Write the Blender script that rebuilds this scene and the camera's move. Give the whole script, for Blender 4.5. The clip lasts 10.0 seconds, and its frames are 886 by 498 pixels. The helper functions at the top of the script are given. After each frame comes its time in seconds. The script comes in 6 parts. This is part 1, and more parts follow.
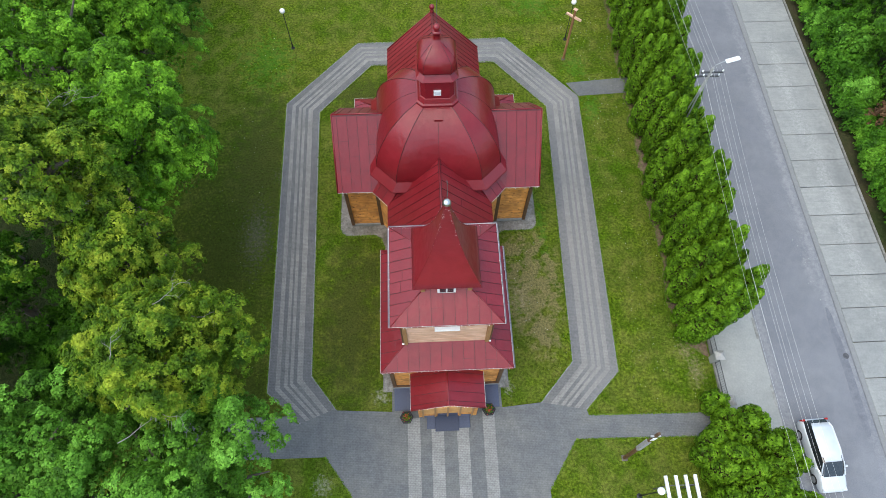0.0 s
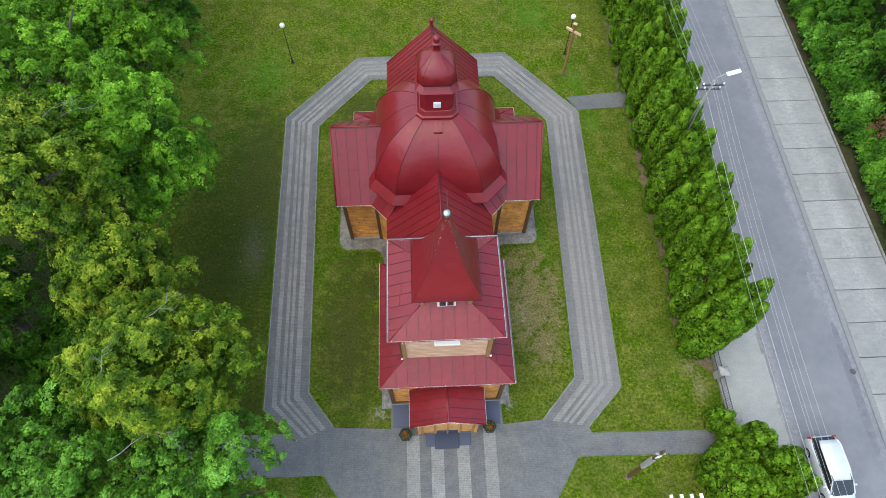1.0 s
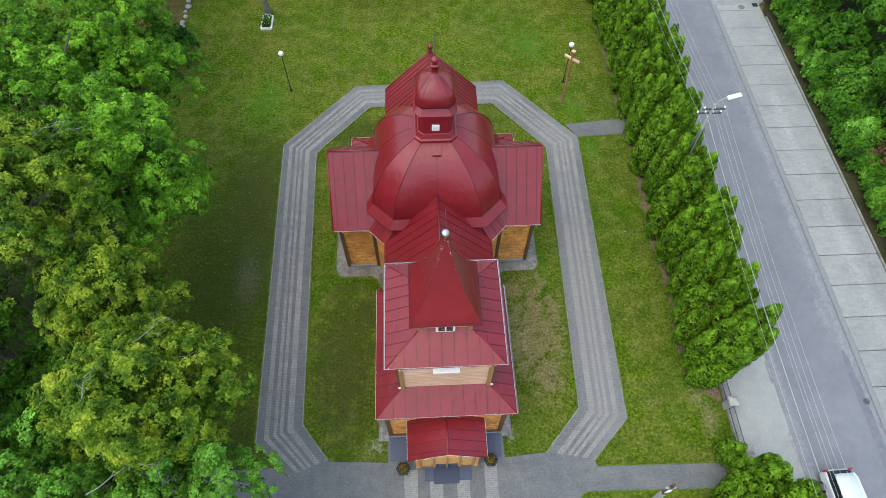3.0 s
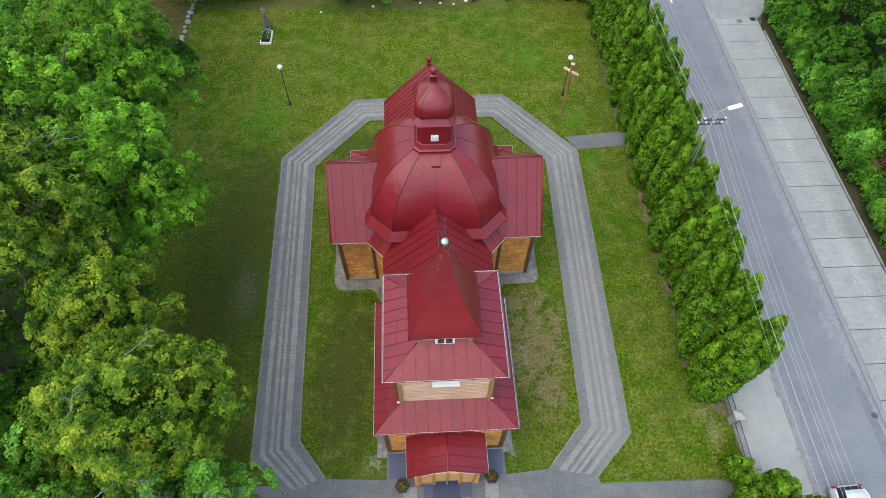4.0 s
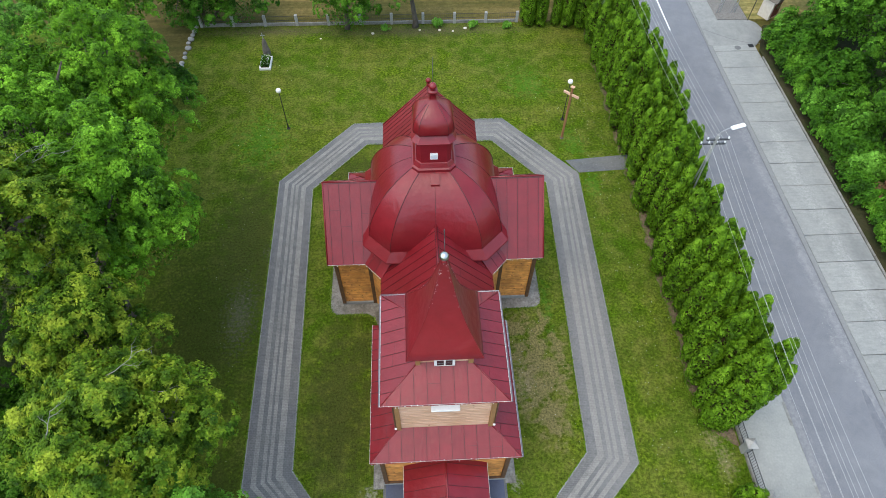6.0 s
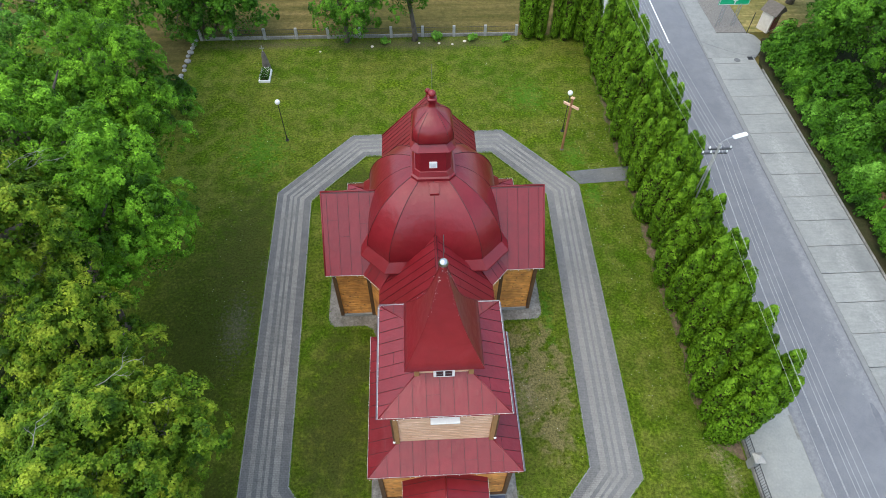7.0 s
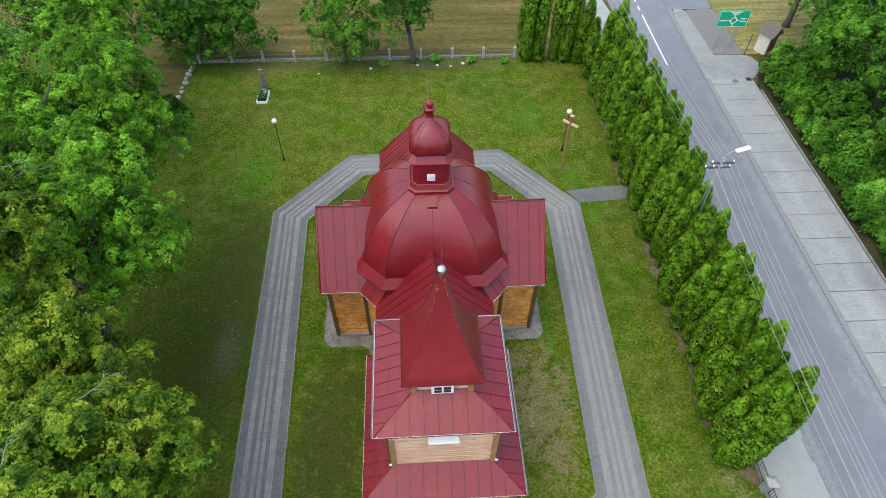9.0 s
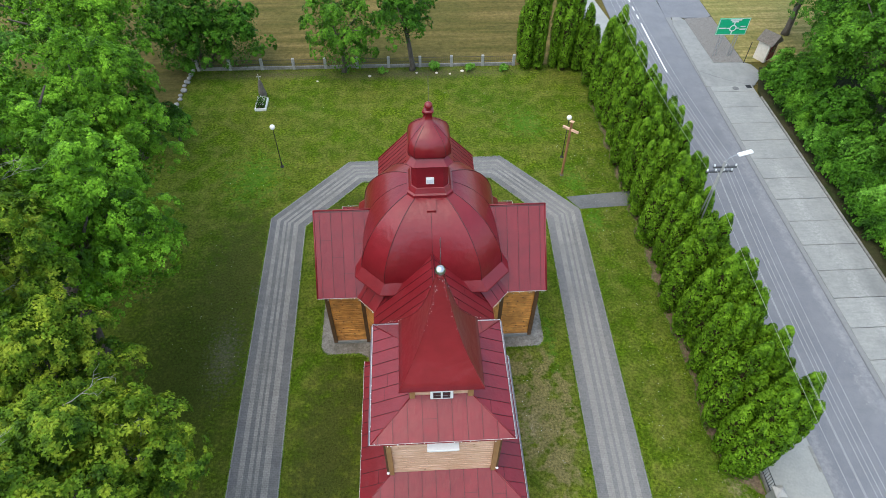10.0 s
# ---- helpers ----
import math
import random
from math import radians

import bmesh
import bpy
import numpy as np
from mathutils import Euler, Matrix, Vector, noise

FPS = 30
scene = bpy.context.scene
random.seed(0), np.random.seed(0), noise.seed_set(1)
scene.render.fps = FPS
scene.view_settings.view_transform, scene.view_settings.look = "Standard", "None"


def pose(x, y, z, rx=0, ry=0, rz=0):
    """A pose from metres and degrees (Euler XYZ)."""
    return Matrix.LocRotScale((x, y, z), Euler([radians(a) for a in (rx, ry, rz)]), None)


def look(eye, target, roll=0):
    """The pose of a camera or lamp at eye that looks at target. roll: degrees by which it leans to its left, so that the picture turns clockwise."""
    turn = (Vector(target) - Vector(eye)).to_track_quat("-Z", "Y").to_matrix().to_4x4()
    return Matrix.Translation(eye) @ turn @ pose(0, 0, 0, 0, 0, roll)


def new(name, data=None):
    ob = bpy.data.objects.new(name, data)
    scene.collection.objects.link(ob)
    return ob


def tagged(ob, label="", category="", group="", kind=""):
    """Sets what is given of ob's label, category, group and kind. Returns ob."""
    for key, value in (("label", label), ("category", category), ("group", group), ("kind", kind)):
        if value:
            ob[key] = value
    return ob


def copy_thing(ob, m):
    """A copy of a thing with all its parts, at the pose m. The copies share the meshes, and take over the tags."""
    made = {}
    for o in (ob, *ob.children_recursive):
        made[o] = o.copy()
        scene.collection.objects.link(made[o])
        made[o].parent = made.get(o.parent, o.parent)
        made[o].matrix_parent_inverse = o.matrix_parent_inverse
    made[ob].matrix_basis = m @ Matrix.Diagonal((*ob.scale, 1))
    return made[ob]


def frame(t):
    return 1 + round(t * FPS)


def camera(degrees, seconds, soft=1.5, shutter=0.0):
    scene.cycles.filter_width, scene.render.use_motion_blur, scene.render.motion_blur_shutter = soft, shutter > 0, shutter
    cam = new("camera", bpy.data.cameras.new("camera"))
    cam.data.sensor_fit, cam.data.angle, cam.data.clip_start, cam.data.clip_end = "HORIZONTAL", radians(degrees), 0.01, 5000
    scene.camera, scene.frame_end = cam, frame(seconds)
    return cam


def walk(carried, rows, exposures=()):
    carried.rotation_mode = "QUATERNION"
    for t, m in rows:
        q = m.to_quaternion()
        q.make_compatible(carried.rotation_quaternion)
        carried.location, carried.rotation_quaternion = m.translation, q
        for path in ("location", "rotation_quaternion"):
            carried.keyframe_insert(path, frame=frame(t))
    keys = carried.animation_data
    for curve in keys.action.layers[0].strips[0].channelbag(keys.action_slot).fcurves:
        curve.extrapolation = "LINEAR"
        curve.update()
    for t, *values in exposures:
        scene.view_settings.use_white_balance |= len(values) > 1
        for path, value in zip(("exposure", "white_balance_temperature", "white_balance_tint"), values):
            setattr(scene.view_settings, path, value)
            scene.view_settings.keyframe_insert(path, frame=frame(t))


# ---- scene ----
cam = camera(72.1, 10.0, soft=0.6)
PATH = [
    (0, (-0.859, 1.231, 38.818), (-0.809, 2.1, 37.017), 0.9),
    (0.5, (-0.889, 1.261, 38.561), (-0.837, 2.155, 36.773), 0.9),
    (1, (-0.86, 1.23, 38.279), (-0.807, 2.15, 36.504), 0.9),
    (1.5, (-0.852, 1.247, 38.029), (-0.798, 2.191, 36.267), 0.9),
    (2, (-0.841, 1.18, 37.739), (-0.785, 2.151, 35.991), 0.8),
    (2.5, (-0.832, 1.159, 37.456), (-0.774, 2.155, 35.722), 0.8),
    (3, (-0.824, 1.148, 37.237), (-0.765, 2.168, 35.518), 0.8),
    (4.5, (-0.796, 1.084, 36.356), (-0.733, 2.177, 34.682), 0.6),
    (5, (-0.798, 1.075, 36.074), (-0.734, 2.19, 34.415), 0.6),
    (5.5, (-0.813, 1.037, 35.774), (-0.746, 2.176, 34.13), 0.7),
    (7, (-0.773, 0.996, 34.852), (-0.703, 2.201, 33.258), 0.6),
    (7.5, (-0.772, 0.965, 34.505), (-0.699, 2.193, 32.928), 0.6),
    (8, (-0.735, 0.932, 34.224), (-0.662, 2.178, 32.662), 0.5),
    (8.5, (-0.729, 0.892, 33.908), (-0.655, 2.159, 32.362), 0.5),
    (9, (-0.721, 0.878, 33.587), (-0.645, 2.163, 32.056), 0.5),
    (9.5, (-0.71, 0.879, 33.27), (-0.633, 2.18, 31.754), 0.5),
    (10, (-0.696, 0.867, 32.929), (-0.617, 2.183, 31.425), 0.5),
]
walk(cam, [(t, look(eye, target, roll)) for t, eye, target, roll in PATH], exposures=[(0.0, 1.46, 6950, 2)])

# ---- sky and light: bright overcast ----
SUN_EL, SUN_AZ = 68.0, 240.0
world = bpy.data.worlds.new("sky")
scene.world = world
world.use_nodes = True
wn = world.node_tree.nodes
sky = wn.new("ShaderNodeTexSky")
sky.sky_type = "NISHITA"
sky.sun_disc = False
sky.sun_elevation, sky.sun_rotation = radians(SUN_EL), radians(SUN_AZ)
sky.air_density, sky.dust_density, sky.ozone_density = 1.0, 2.0, 1.0
world.node_tree.links.new(sky.outputs["Color"], wn["Background"].inputs["Color"])
wn["Background"].inputs["Strength"].default_value = 0.15
sun_data = bpy.data.lights.new("sun", "SUN")
sun_data.energy, sun_data.angle, sun_data.color = 0.5, radians(120), (1.0, 0.99, 0.98)
sun = new("sun", sun_data)
sun_dir = Vector((math.sin(radians(SUN_AZ)) * math.cos(radians(SUN_EL)), math.cos(radians(SUN_AZ)) * math.cos(radians(SUN_EL)), math.sin(radians(SUN_EL))))
sun.matrix_world = look(sun_dir * 80, (0, 0, 0))


# ---- materials ----
def surf(name, cols, scale=1.0, big=None, rough=0.7, metal=0.0, bump=0.0, bump_scale=None, stretch=(1, 1, 1), island=0.0, obj=0.0, spec=0.5, detail=6.0, rough_var=0.0, lo=0.32, hi=0.68, grit=None):
    """Noise-driven surface: cols are blended by fine noise, big = (colour, scale, amount) by a coarse one."""
    m = bpy.data.materials.new(name)
    m.use_nodes = True
    nt = m.node_tree
    n, l = nt.nodes, nt.links
    b = n["Principled BSDF"]
    b.inputs["Roughness"].default_value, b.inputs["Metallic"].default_value = rough, metal
    b.inputs["Specular IOR Level"].default_value = spec
    geo = n.new("ShaderNodeNewGeometry")
    mp = n.new("ShaderNodeMapping")
    mp.inputs["Scale"].default_value = stretch
    l.new(geo.outputs["Position"], mp.inputs["Vector"])
    noi = n.new("ShaderNodeTexNoise")
    noi.inputs["Scale"].default_value, noi.inputs["Detail"].default_value, noi.inputs["Roughness"].default_value = scale, detail, 0.65
    l.new(mp.outputs["Vector"], noi.inputs["Vector"])
    ramp = n.new("ShaderNodeValToRGB")
    e = ramp.color_ramp.elements
    e[0].position, e[1].position = lo, hi
    e[0].color, e[1].color = (*cols[0], 1), (*cols[-1], 1)
    for i, c in enumerate(cols[1:-1]):
        k = e.new(lo + (hi - lo) * (i + 1) / (len(cols) - 1))
        k.color = (*c, 1)
    l.new(noi.outputs["Fac"], ramp.inputs["Fac"])
    out = ramp.outputs["Color"]
    for c2, s2, amount in (big or []):
        nb = n.new("ShaderNodeTexNoise")
        nb.inputs["Scale"].default_value, nb.inputs["Detail"].default_value = s2, 4.0
        l.new(geo.outputs["Position"], nb.inputs["Vector"])
        mr = n.new("ShaderNodeMapRange")
        mr.inputs["From Min"].default_value, mr.inputs["From Max"].default_value, mr.inputs["To Max"].default_value = 0.42, 0.66, amount
        l.new(nb.outputs["Fac"], mr.inputs["Value"])
        mx = n.new("ShaderNodeMix")
        mx.data_type = "RGBA"
        mx.inputs[7].default_value = (*c2, 1)
        l.new(mr.outputs["Result"], mx.inputs[0])
        l.new(out, mx.inputs[6])
        out = mx.outputs[2]
    if grit:
        ng = n.new("ShaderNodeTexNoise")
        ng.inputs["Scale"].default_value, ng.inputs["Detail"].default_value, ng.inputs["Roughness"].default_value = grit[0], 5.0, 0.7
        l.new(geo.outputs["Position"], ng.inputs["Vector"])
        mr = n.new("ShaderNodeMapRange")
        mr.inputs["From Min"].default_value, mr.inputs["From Max"].default_value = 0.33, 0.67
        mr.inputs["To Min"].default_value, mr.inputs["To Max"].default_value = 1 - grit[1], 1 + grit[1]
        l.new(ng.outputs["Fac"], mr.inputs["Value"])
        gv = n.new("ShaderNodeHueSaturation")
        l.new(mr.outputs["Result"], gv.inputs["Value"])
        l.new(out, gv.inputs["Color"])
        out = gv.outputs["Color"]
    if island or obj:
        hsv = n.new("ShaderNodeHueSaturation")
        mr = n.new("ShaderNodeMapRange")
        amount = island or obj
        mr.inputs["To Min"].default_value, mr.inputs["To Max"].default_value = 1 - amount, 1 + amount
        if island:
            l.new(geo.outputs["Random Per Island"], mr.inputs["Value"])
        else:
            oi = n.new("ShaderNodeObjectInfo")
            l.new(oi.outputs["Random"], mr.inputs["Value"])
        l.new(mr.outputs["Result"], hsv.inputs["Value"])
        l.new(out, hsv.inputs["Color"])
        out = hsv.outputs["Color"]
    l.new(out, b.inputs["Base Color"])
    if rough_var:
        mr = n.new("ShaderNodeMapRange")
        mr.inputs["To Min"].default_value, mr.inputs["To Max"].default_value = rough - rough_var, rough + rough_var
        l.new(noi.outputs["Fac"], mr.inputs["Value"])
        l.new(mr.outputs["Result"], b.inputs["Roughness"])
    if bump:
        nb = n.new("ShaderNodeTexNoise")
        nb.inputs["Scale"].default_value, nb.inputs["Detail"].default_value = bump_scale or scale * 2, 5.0
        l.new(mp.outputs["Vector"], nb.inputs["Vector"])
        bp = n.new("ShaderNodeBump")
        bp.inputs["Strength"].default_value, bp.inputs["Distance"].default_value = 1.0, bump
        l.new(nb.outputs["Fac"], bp.inputs["Height"])
        l.new(bp.outputs["Normal"], b.inputs["Normal"])
    return m


def paving(name, c1, c2, joint, size=(0.2, 0.1), rot=0.0, big=None, rough=0.8):
    """Small concrete blocks with sunk joints, too fine to pick apart."""
    m = surf(name, [c1, c2], 1.4, big=big, rough=rough, grit=(7.0, 0.16))
    n, l = m.node_tree.nodes, m.node_tree.links
    b = n["Principled BSDF"]
    base = b.inputs["Base Color"].links[0].from_socket
    geo = n.new("ShaderNodeNewGeometry")
    mp = n.new("ShaderNodeMapping")
    mp.inputs["Rotation"].default_value = (0, 0, radians(rot))
    l.new(geo.outputs["Position"], mp.inputs["Vector"])
    br = n.new("ShaderNodeTexBrick")
    br.inputs["Scale"].default_value = 1.0
    br.inputs["Brick Width"].default_value, br.inputs["Row Height"].default_value, br.inputs["Mortar Size"].default_value = size[0], size[1], 0.008
    br.inputs["Color1"].default_value, br.inputs["Color2"].default_value, br.inputs["Mortar"].default_value = (1.04, 1.04, 1.04, 1), (0.96, 0.96, 0.96, 1), (*joint, 1)
    l.new(mp.outputs["Vector"], br.inputs["Vector"])
    mx = n.new("ShaderNodeMix")
    mx.data_type, mx.blend_type = "RGBA", "MULTIPLY"
    mx.inputs[0].default_value = 1.0
    l.new(base, mx.inputs[6])
    l.new(br.outputs["Color"], mx.inputs[7])
    l.new(mx.outputs[2], b.inputs["Base Color"])
    bp = n.new("ShaderNodeBump")
    bp.invert = True
    bp.inputs["Distance"].default_value = 0.006
    l.new(br.outputs["Fac"], bp.inputs["Height"])
    l.new(bp.outputs["Normal"], b.inputs["Normal"])
    return m


def spots(m, colour, places, amount, amp=5.0, lo=2.95, hi=3.35, rugged=0.15, scale=4.5):
    """Worn, dry or shade-dark patches, each (x, y, radius x, radius y), broken up by noise."""
    n, l = m.node_tree.nodes, m.node_tree.links
    b = n["Principled BSDF"]
    out = b.inputs["Base Color"].links[0].from_socket
    geo = n.new("ShaderNodeNewGeometry")
    noi = n.new("ShaderNodeTexNoise")
    noi.inputs["Scale"].default_value, noi.inputs["Detail"].default_value, noi.inputs["Roughness"].default_value = scale, 6.0, 0.62
    l.new(geo.outputs["Position"], noi.inputs["Vector"])
    total = None
    for x, y, rx, ry in places:
        mp = n.new("ShaderNodeMapping")
        mp.inputs["Location"].default_value = (-x / rx, -y / ry, 0)
        mp.inputs["Scale"].default_value = (1 / rx, 1 / ry, 0)
        l.new(geo.outputs["Position"], mp.inputs["Vector"])
        ln = n.new("ShaderNodeVectorMath")
        ln.operation = "LENGTH"
        l.new(mp.outputs["Vector"], ln.inputs[0])
        mr = n.new("ShaderNodeMapRange")
        mr.inputs["From Min"].default_value, mr.inputs["From Max"].default_value = 1.25, 0.0
        l.new(ln.outputs["Value"], mr.inputs["Value"])
        if total is None:
            total = mr.outputs["Result"]
        else:
            mx = n.new("ShaderNodeMath")
            mx.operation = "MAXIMUM"
            l.new(total, mx.inputs[0])
            l.new(mr.outputs["Result"], mx.inputs[1])
            total = mx.outputs["Value"]
    add = n.new("ShaderNodeMath")
    add.operation = "ADD"
    ragged = n.new("ShaderNodeMath")
    ragged.operation = "MULTIPLY"
    ragged.inputs[1].default_value = amp
    l.new(noi.outputs["Fac"], ragged.inputs[0])
    l.new(total, add.inputs[0])
    l.new(ragged.outputs["Value"], add.inputs[1])
    mr = n.new("ShaderNodeMapRange")
    mr.inputs["From Min"].default_value, mr.inputs["From Max"].default_value, mr.inputs["To Max"].default_value = lo, hi, amount
    l.new(add.outputs["Value"], mr.inputs["Value"])
    mix = n.new("ShaderNodeMix")
    mix.data_type = "RGBA"
    fine = n.new("ShaderNodeTexNoise")
    fine.inputs["Scale"].default_value, fine.inputs["Detail"].default_value, fine.inputs["Roughness"].default_value = 8.0, 5.0, 0.7
    l.new(geo.outputs["Position"], fine.inputs["Vector"])
    tone = n.new("ShaderNodeMapRange")
    tone.inputs["From Min"].default_value, tone.inputs["From Max"].default_value = 0.33, 0.67
    tone.inputs["To Min"].default_value, tone.inputs["To Max"].default_value = 1 - rugged, 1 + rugged
    l.new(fine.outputs["Fac"], tone.inputs["Value"])
    hsv = n.new("ShaderNodeHueSaturation")
    hsv.inputs["Color"].default_value = (*colour, 1)
    l.new(tone.outputs["Result"], hsv.inputs["Value"])
    l.new(hsv.outputs["Color"], mix.inputs[7])
    # nothing outside the patches
    inside = n.new("ShaderNodeMapRange")
    inside.inputs["From Min"].default_value, inside.inputs["From Max"].default_value = 0.0, 0.25
    l.new(total, inside.inputs["Value"])
    both = n.new("ShaderNodeMath")
    both.operation = "MULTIPLY"
    l.new(mr.outputs["Result"], both.inputs[0])
    l.new(inside.outputs["Result"], both.inputs[1])
    l.new(both.outputs["Value"], mix.inputs[0])
    l.new(out, mix.inputs[6])
    l.new(mix.outputs[2], b.inputs["Base Color"])


def leafy(name, cols, scale, island=0.28, rough=0.55, thin=0.06):
    m = surf(name, cols, scale, rough=rough, island=island, spec=0.12, lo=0.38, hi=0.62)
    b = m.node_tree.nodes["Principled BSDF"]
    src = b.inputs["Base Color"].links[0].from_socket
    n, l = m.node_tree.nodes, m.node_tree.links
    tr = n.new("ShaderNodeBsdfTranslucent")
    l.new(src, tr.inputs["Color"])
    ms = n.new("ShaderNodeMixShader")
    ms.inputs["Fac"].default_value = thin
    l.new(b.outputs["BSDF"], ms.inputs[1])
    l.new(tr.outputs["BSDF"], ms.inputs[2])
    l.new(ms.outputs["Shader"], n["Material Output"].inputs["Surface"])
    return m


def knots(m, colour, scale, size):
    """Small dark knots scattered over boards."""
    n, l = m.node_tree.nodes, m.node_tree.links
    b = n["Principled BSDF"]
    out = b.inputs["Base Color"].links[0].from_socket
    geo = n.new("ShaderNodeNewGeometry")
    vo = n.new("ShaderNodeTexVoronoi")
    vo.inputs["Scale"].default_value = scale
    l.new(geo.outputs["Position"], vo.inputs["Vector"])
    mr = n.new("ShaderNodeMapRange")
    mr.inputs["From Min"].default_value, mr.inputs["From Max"].default_value, mr.inputs["To Min"].default_value, mr.inputs["To Max"].default_value = size * 0.4, size, 0.85, 0.0
    l.new(vo.outputs["Distance"], mr.inputs["Value"])
    mix = n.new("ShaderNodeMix")
    mix.data_type = "RGBA"
    mix.inputs[7].default_value = (*colour, 1)
    l.new(mr.outputs["Result"], mix.inputs[0])
    l.new(out, mix.inputs[6])
    l.new(mix.outputs[2], b.inputs["Base Color"])


M = {}
M["roof"] = surf("red_sheet_metal", [(0.1697, 0.0085, 0.0137), (0.2065, 0.0108, 0.0175)], 0.8, big=[((0.2293, 0.0144, 0.0237), 0.35, 0.5), ((0.1469, 0.0072, 0.0116), 1.9, 0.35)], rough=0.33, bump=0.03, bump_scale=2.2, obj=0.06, rough_var=0.08, spec=0.52)
M["seam"] = surf("red_seam", [(0.055, 0.007, 0.009), (0.08, 0.010, 0.012)], 3.0, rough=0.45)
M["wood"] = surf("honey_timber", [(0.5428, 0.2124, 0.0468), (0.7316, 0.3186, 0.0748), (0.8732, 0.4460, 0.1216)], 3.0, big=[((0.3186, 0.1274, 0.0281), 0.8, 0.6), ((0.2360, 0.0956, 0.0281), 2.6, 0.5)], rough=0.6, bump=0.004, stretch=(0.2950, 0.2950, 3.5200), lo=0.3, hi=0.7)
M["wood_pale"] = surf("pale_timber", [(0.4974, 0.2884, 0.1768), (0.6590, 0.4142, 0.2851), (0.7709, 0.5138, 0.3821)], 3.0, big=[((0.5222, 0.3041, 0.1825), 0.9, 0.6)], rough=0.6, bump=0.004, stretch=(0.3108, 0.2621, 3.6496), lo=0.34, hi=0.66)
knots(M["wood"], (0.10, 0.04, 0.015), 3.2, 0.24)
knots(M["wood_pale"], (0.22, 0.13, 0.06), 2.6, 0.16)
M["wood_tan"] = surf("tan_timber", [(0.4500, 0.2200, 0.0682), (0.6000, 0.3100, 0.1054)], 4.0, rough=0.6, bump=0.004, stretch=(1, 1, 0.3))
M["wood_brown"] = surf("brown_timber", [(0.26, 0.13, 0.05), (0.36, 0.20, 0.08)], 4.0, rough=0.6, bump=0.004, stretch=(1, 1, 0.3))
M["wood_dark"] = surf("dark_timber", [(0.07, 0.035, 0.015), (0.13, 0.065, 0.03)], 5.0, rough=0.6, bump=0.004)
M["white"] = surf("white_paint", [(0.74, 0.74, 0.73), (0.82, 0.82, 0.81)], 6.0, rough=0.5)
M["glass"] = surf("dark_window_glass", [(0.015, 0.018, 0.02), (0.03, 0.034, 0.038)], 2.0, rough=0.08, spec=0.8)
M["silver"] = surf("silvered_metal", [(0.42, 0.42, 0.43), (0.6, 0.6, 0.61)], 6.0, rough=0.3, metal=1.0, bump=0.01, bump_scale=12)
M["gutter_tin"] = surf("pale_gutter_tin", [(0.2100, 0.1960, 0.2310), (0.2800, 0.2660, 0.3010)], 5.0, rough=0.4, spec=0.5)
M["iron"] = surf("dark_iron", [(0.02, 0.02, 0.022), (0.045, 0.045, 0.05)], 9.0, rough=0.5, metal=0.6)
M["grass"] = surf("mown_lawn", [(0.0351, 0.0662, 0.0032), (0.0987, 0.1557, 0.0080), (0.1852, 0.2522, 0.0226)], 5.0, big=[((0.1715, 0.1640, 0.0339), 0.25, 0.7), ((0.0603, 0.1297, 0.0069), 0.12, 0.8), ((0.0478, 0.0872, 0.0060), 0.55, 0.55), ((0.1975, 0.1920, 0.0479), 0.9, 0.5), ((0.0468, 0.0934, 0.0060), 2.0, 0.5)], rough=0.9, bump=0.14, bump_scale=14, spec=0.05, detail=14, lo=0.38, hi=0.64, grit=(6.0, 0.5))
# tree shade painted into the left lawn as darker green patches
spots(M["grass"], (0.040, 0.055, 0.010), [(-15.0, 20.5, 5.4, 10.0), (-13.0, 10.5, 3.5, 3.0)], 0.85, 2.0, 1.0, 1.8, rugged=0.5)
# olive soil streaks, their tone also holding the shade left of the church
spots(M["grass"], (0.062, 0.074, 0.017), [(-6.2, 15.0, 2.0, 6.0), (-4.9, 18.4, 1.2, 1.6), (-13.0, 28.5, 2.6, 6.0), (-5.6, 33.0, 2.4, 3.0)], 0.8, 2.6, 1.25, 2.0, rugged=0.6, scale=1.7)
spots(M["grass"], (0.215, 0.180, 0.080), [(6.3, 17.0, 2.0, 4.2), (6.6, 13.6, 1.1, 2.0), (5.3, 19.8, 1.4, 1.0)], 0.85, 4.6, 2.45, 3.0, rugged=0.6, scale=1.5)
spots(M["grass"], (0.30, 0.25, 0.14), [(5.3, 16.0, 1.2, 2.0), (15.9, 11.9, 0.9, 1.2), (16.2, 10.6, 0.8, 1.6)], 0.7, 3.0, 1.95, 2.7, rugged=0.5)
spots(M["grass"], (0.12, 0.10, 0.055), [(0.0, 52.2, 12.0, 1.1), (-14.0, 52.6, 9.0, 0.9)], 0.8, 2.2, 1.3, 2.1, rugged=0.5)
spots(M["grass"], (0.13, 0.125, 0.085), [(-13.0, 21.5, 1.5, 3.6), (-11.5, 26.5, 0.8, 1.0)], 0.6, 3.0, 1.9, 2.5, rugged=0.5)
spots(M["grass"], (0.40, 0.38, 0.32), [(-4.1, 9.7, 0.8, 0.7), (3.95, 10.0, 0.45, 0.7), (-7.6, 4.6, 0.8, 0.8)], 0.6, 3.0, 1.95, 2.7, rugged=0.5)
spots(M["grass"], (0.060, 0.190, 0.016), [(11.8, 36.5, 1.3, 2.2), (12.6, 32.0, 1.0, 1.6), (9.0, 44.0, 2.5, 2.5), (-13.5, 38.0, 3.0, 4.0), (7.4, 21.6, 0.5, 2.4)], 0.5, 3.6, 2.15, 2.75, rugged=0.4, scale=2.6)
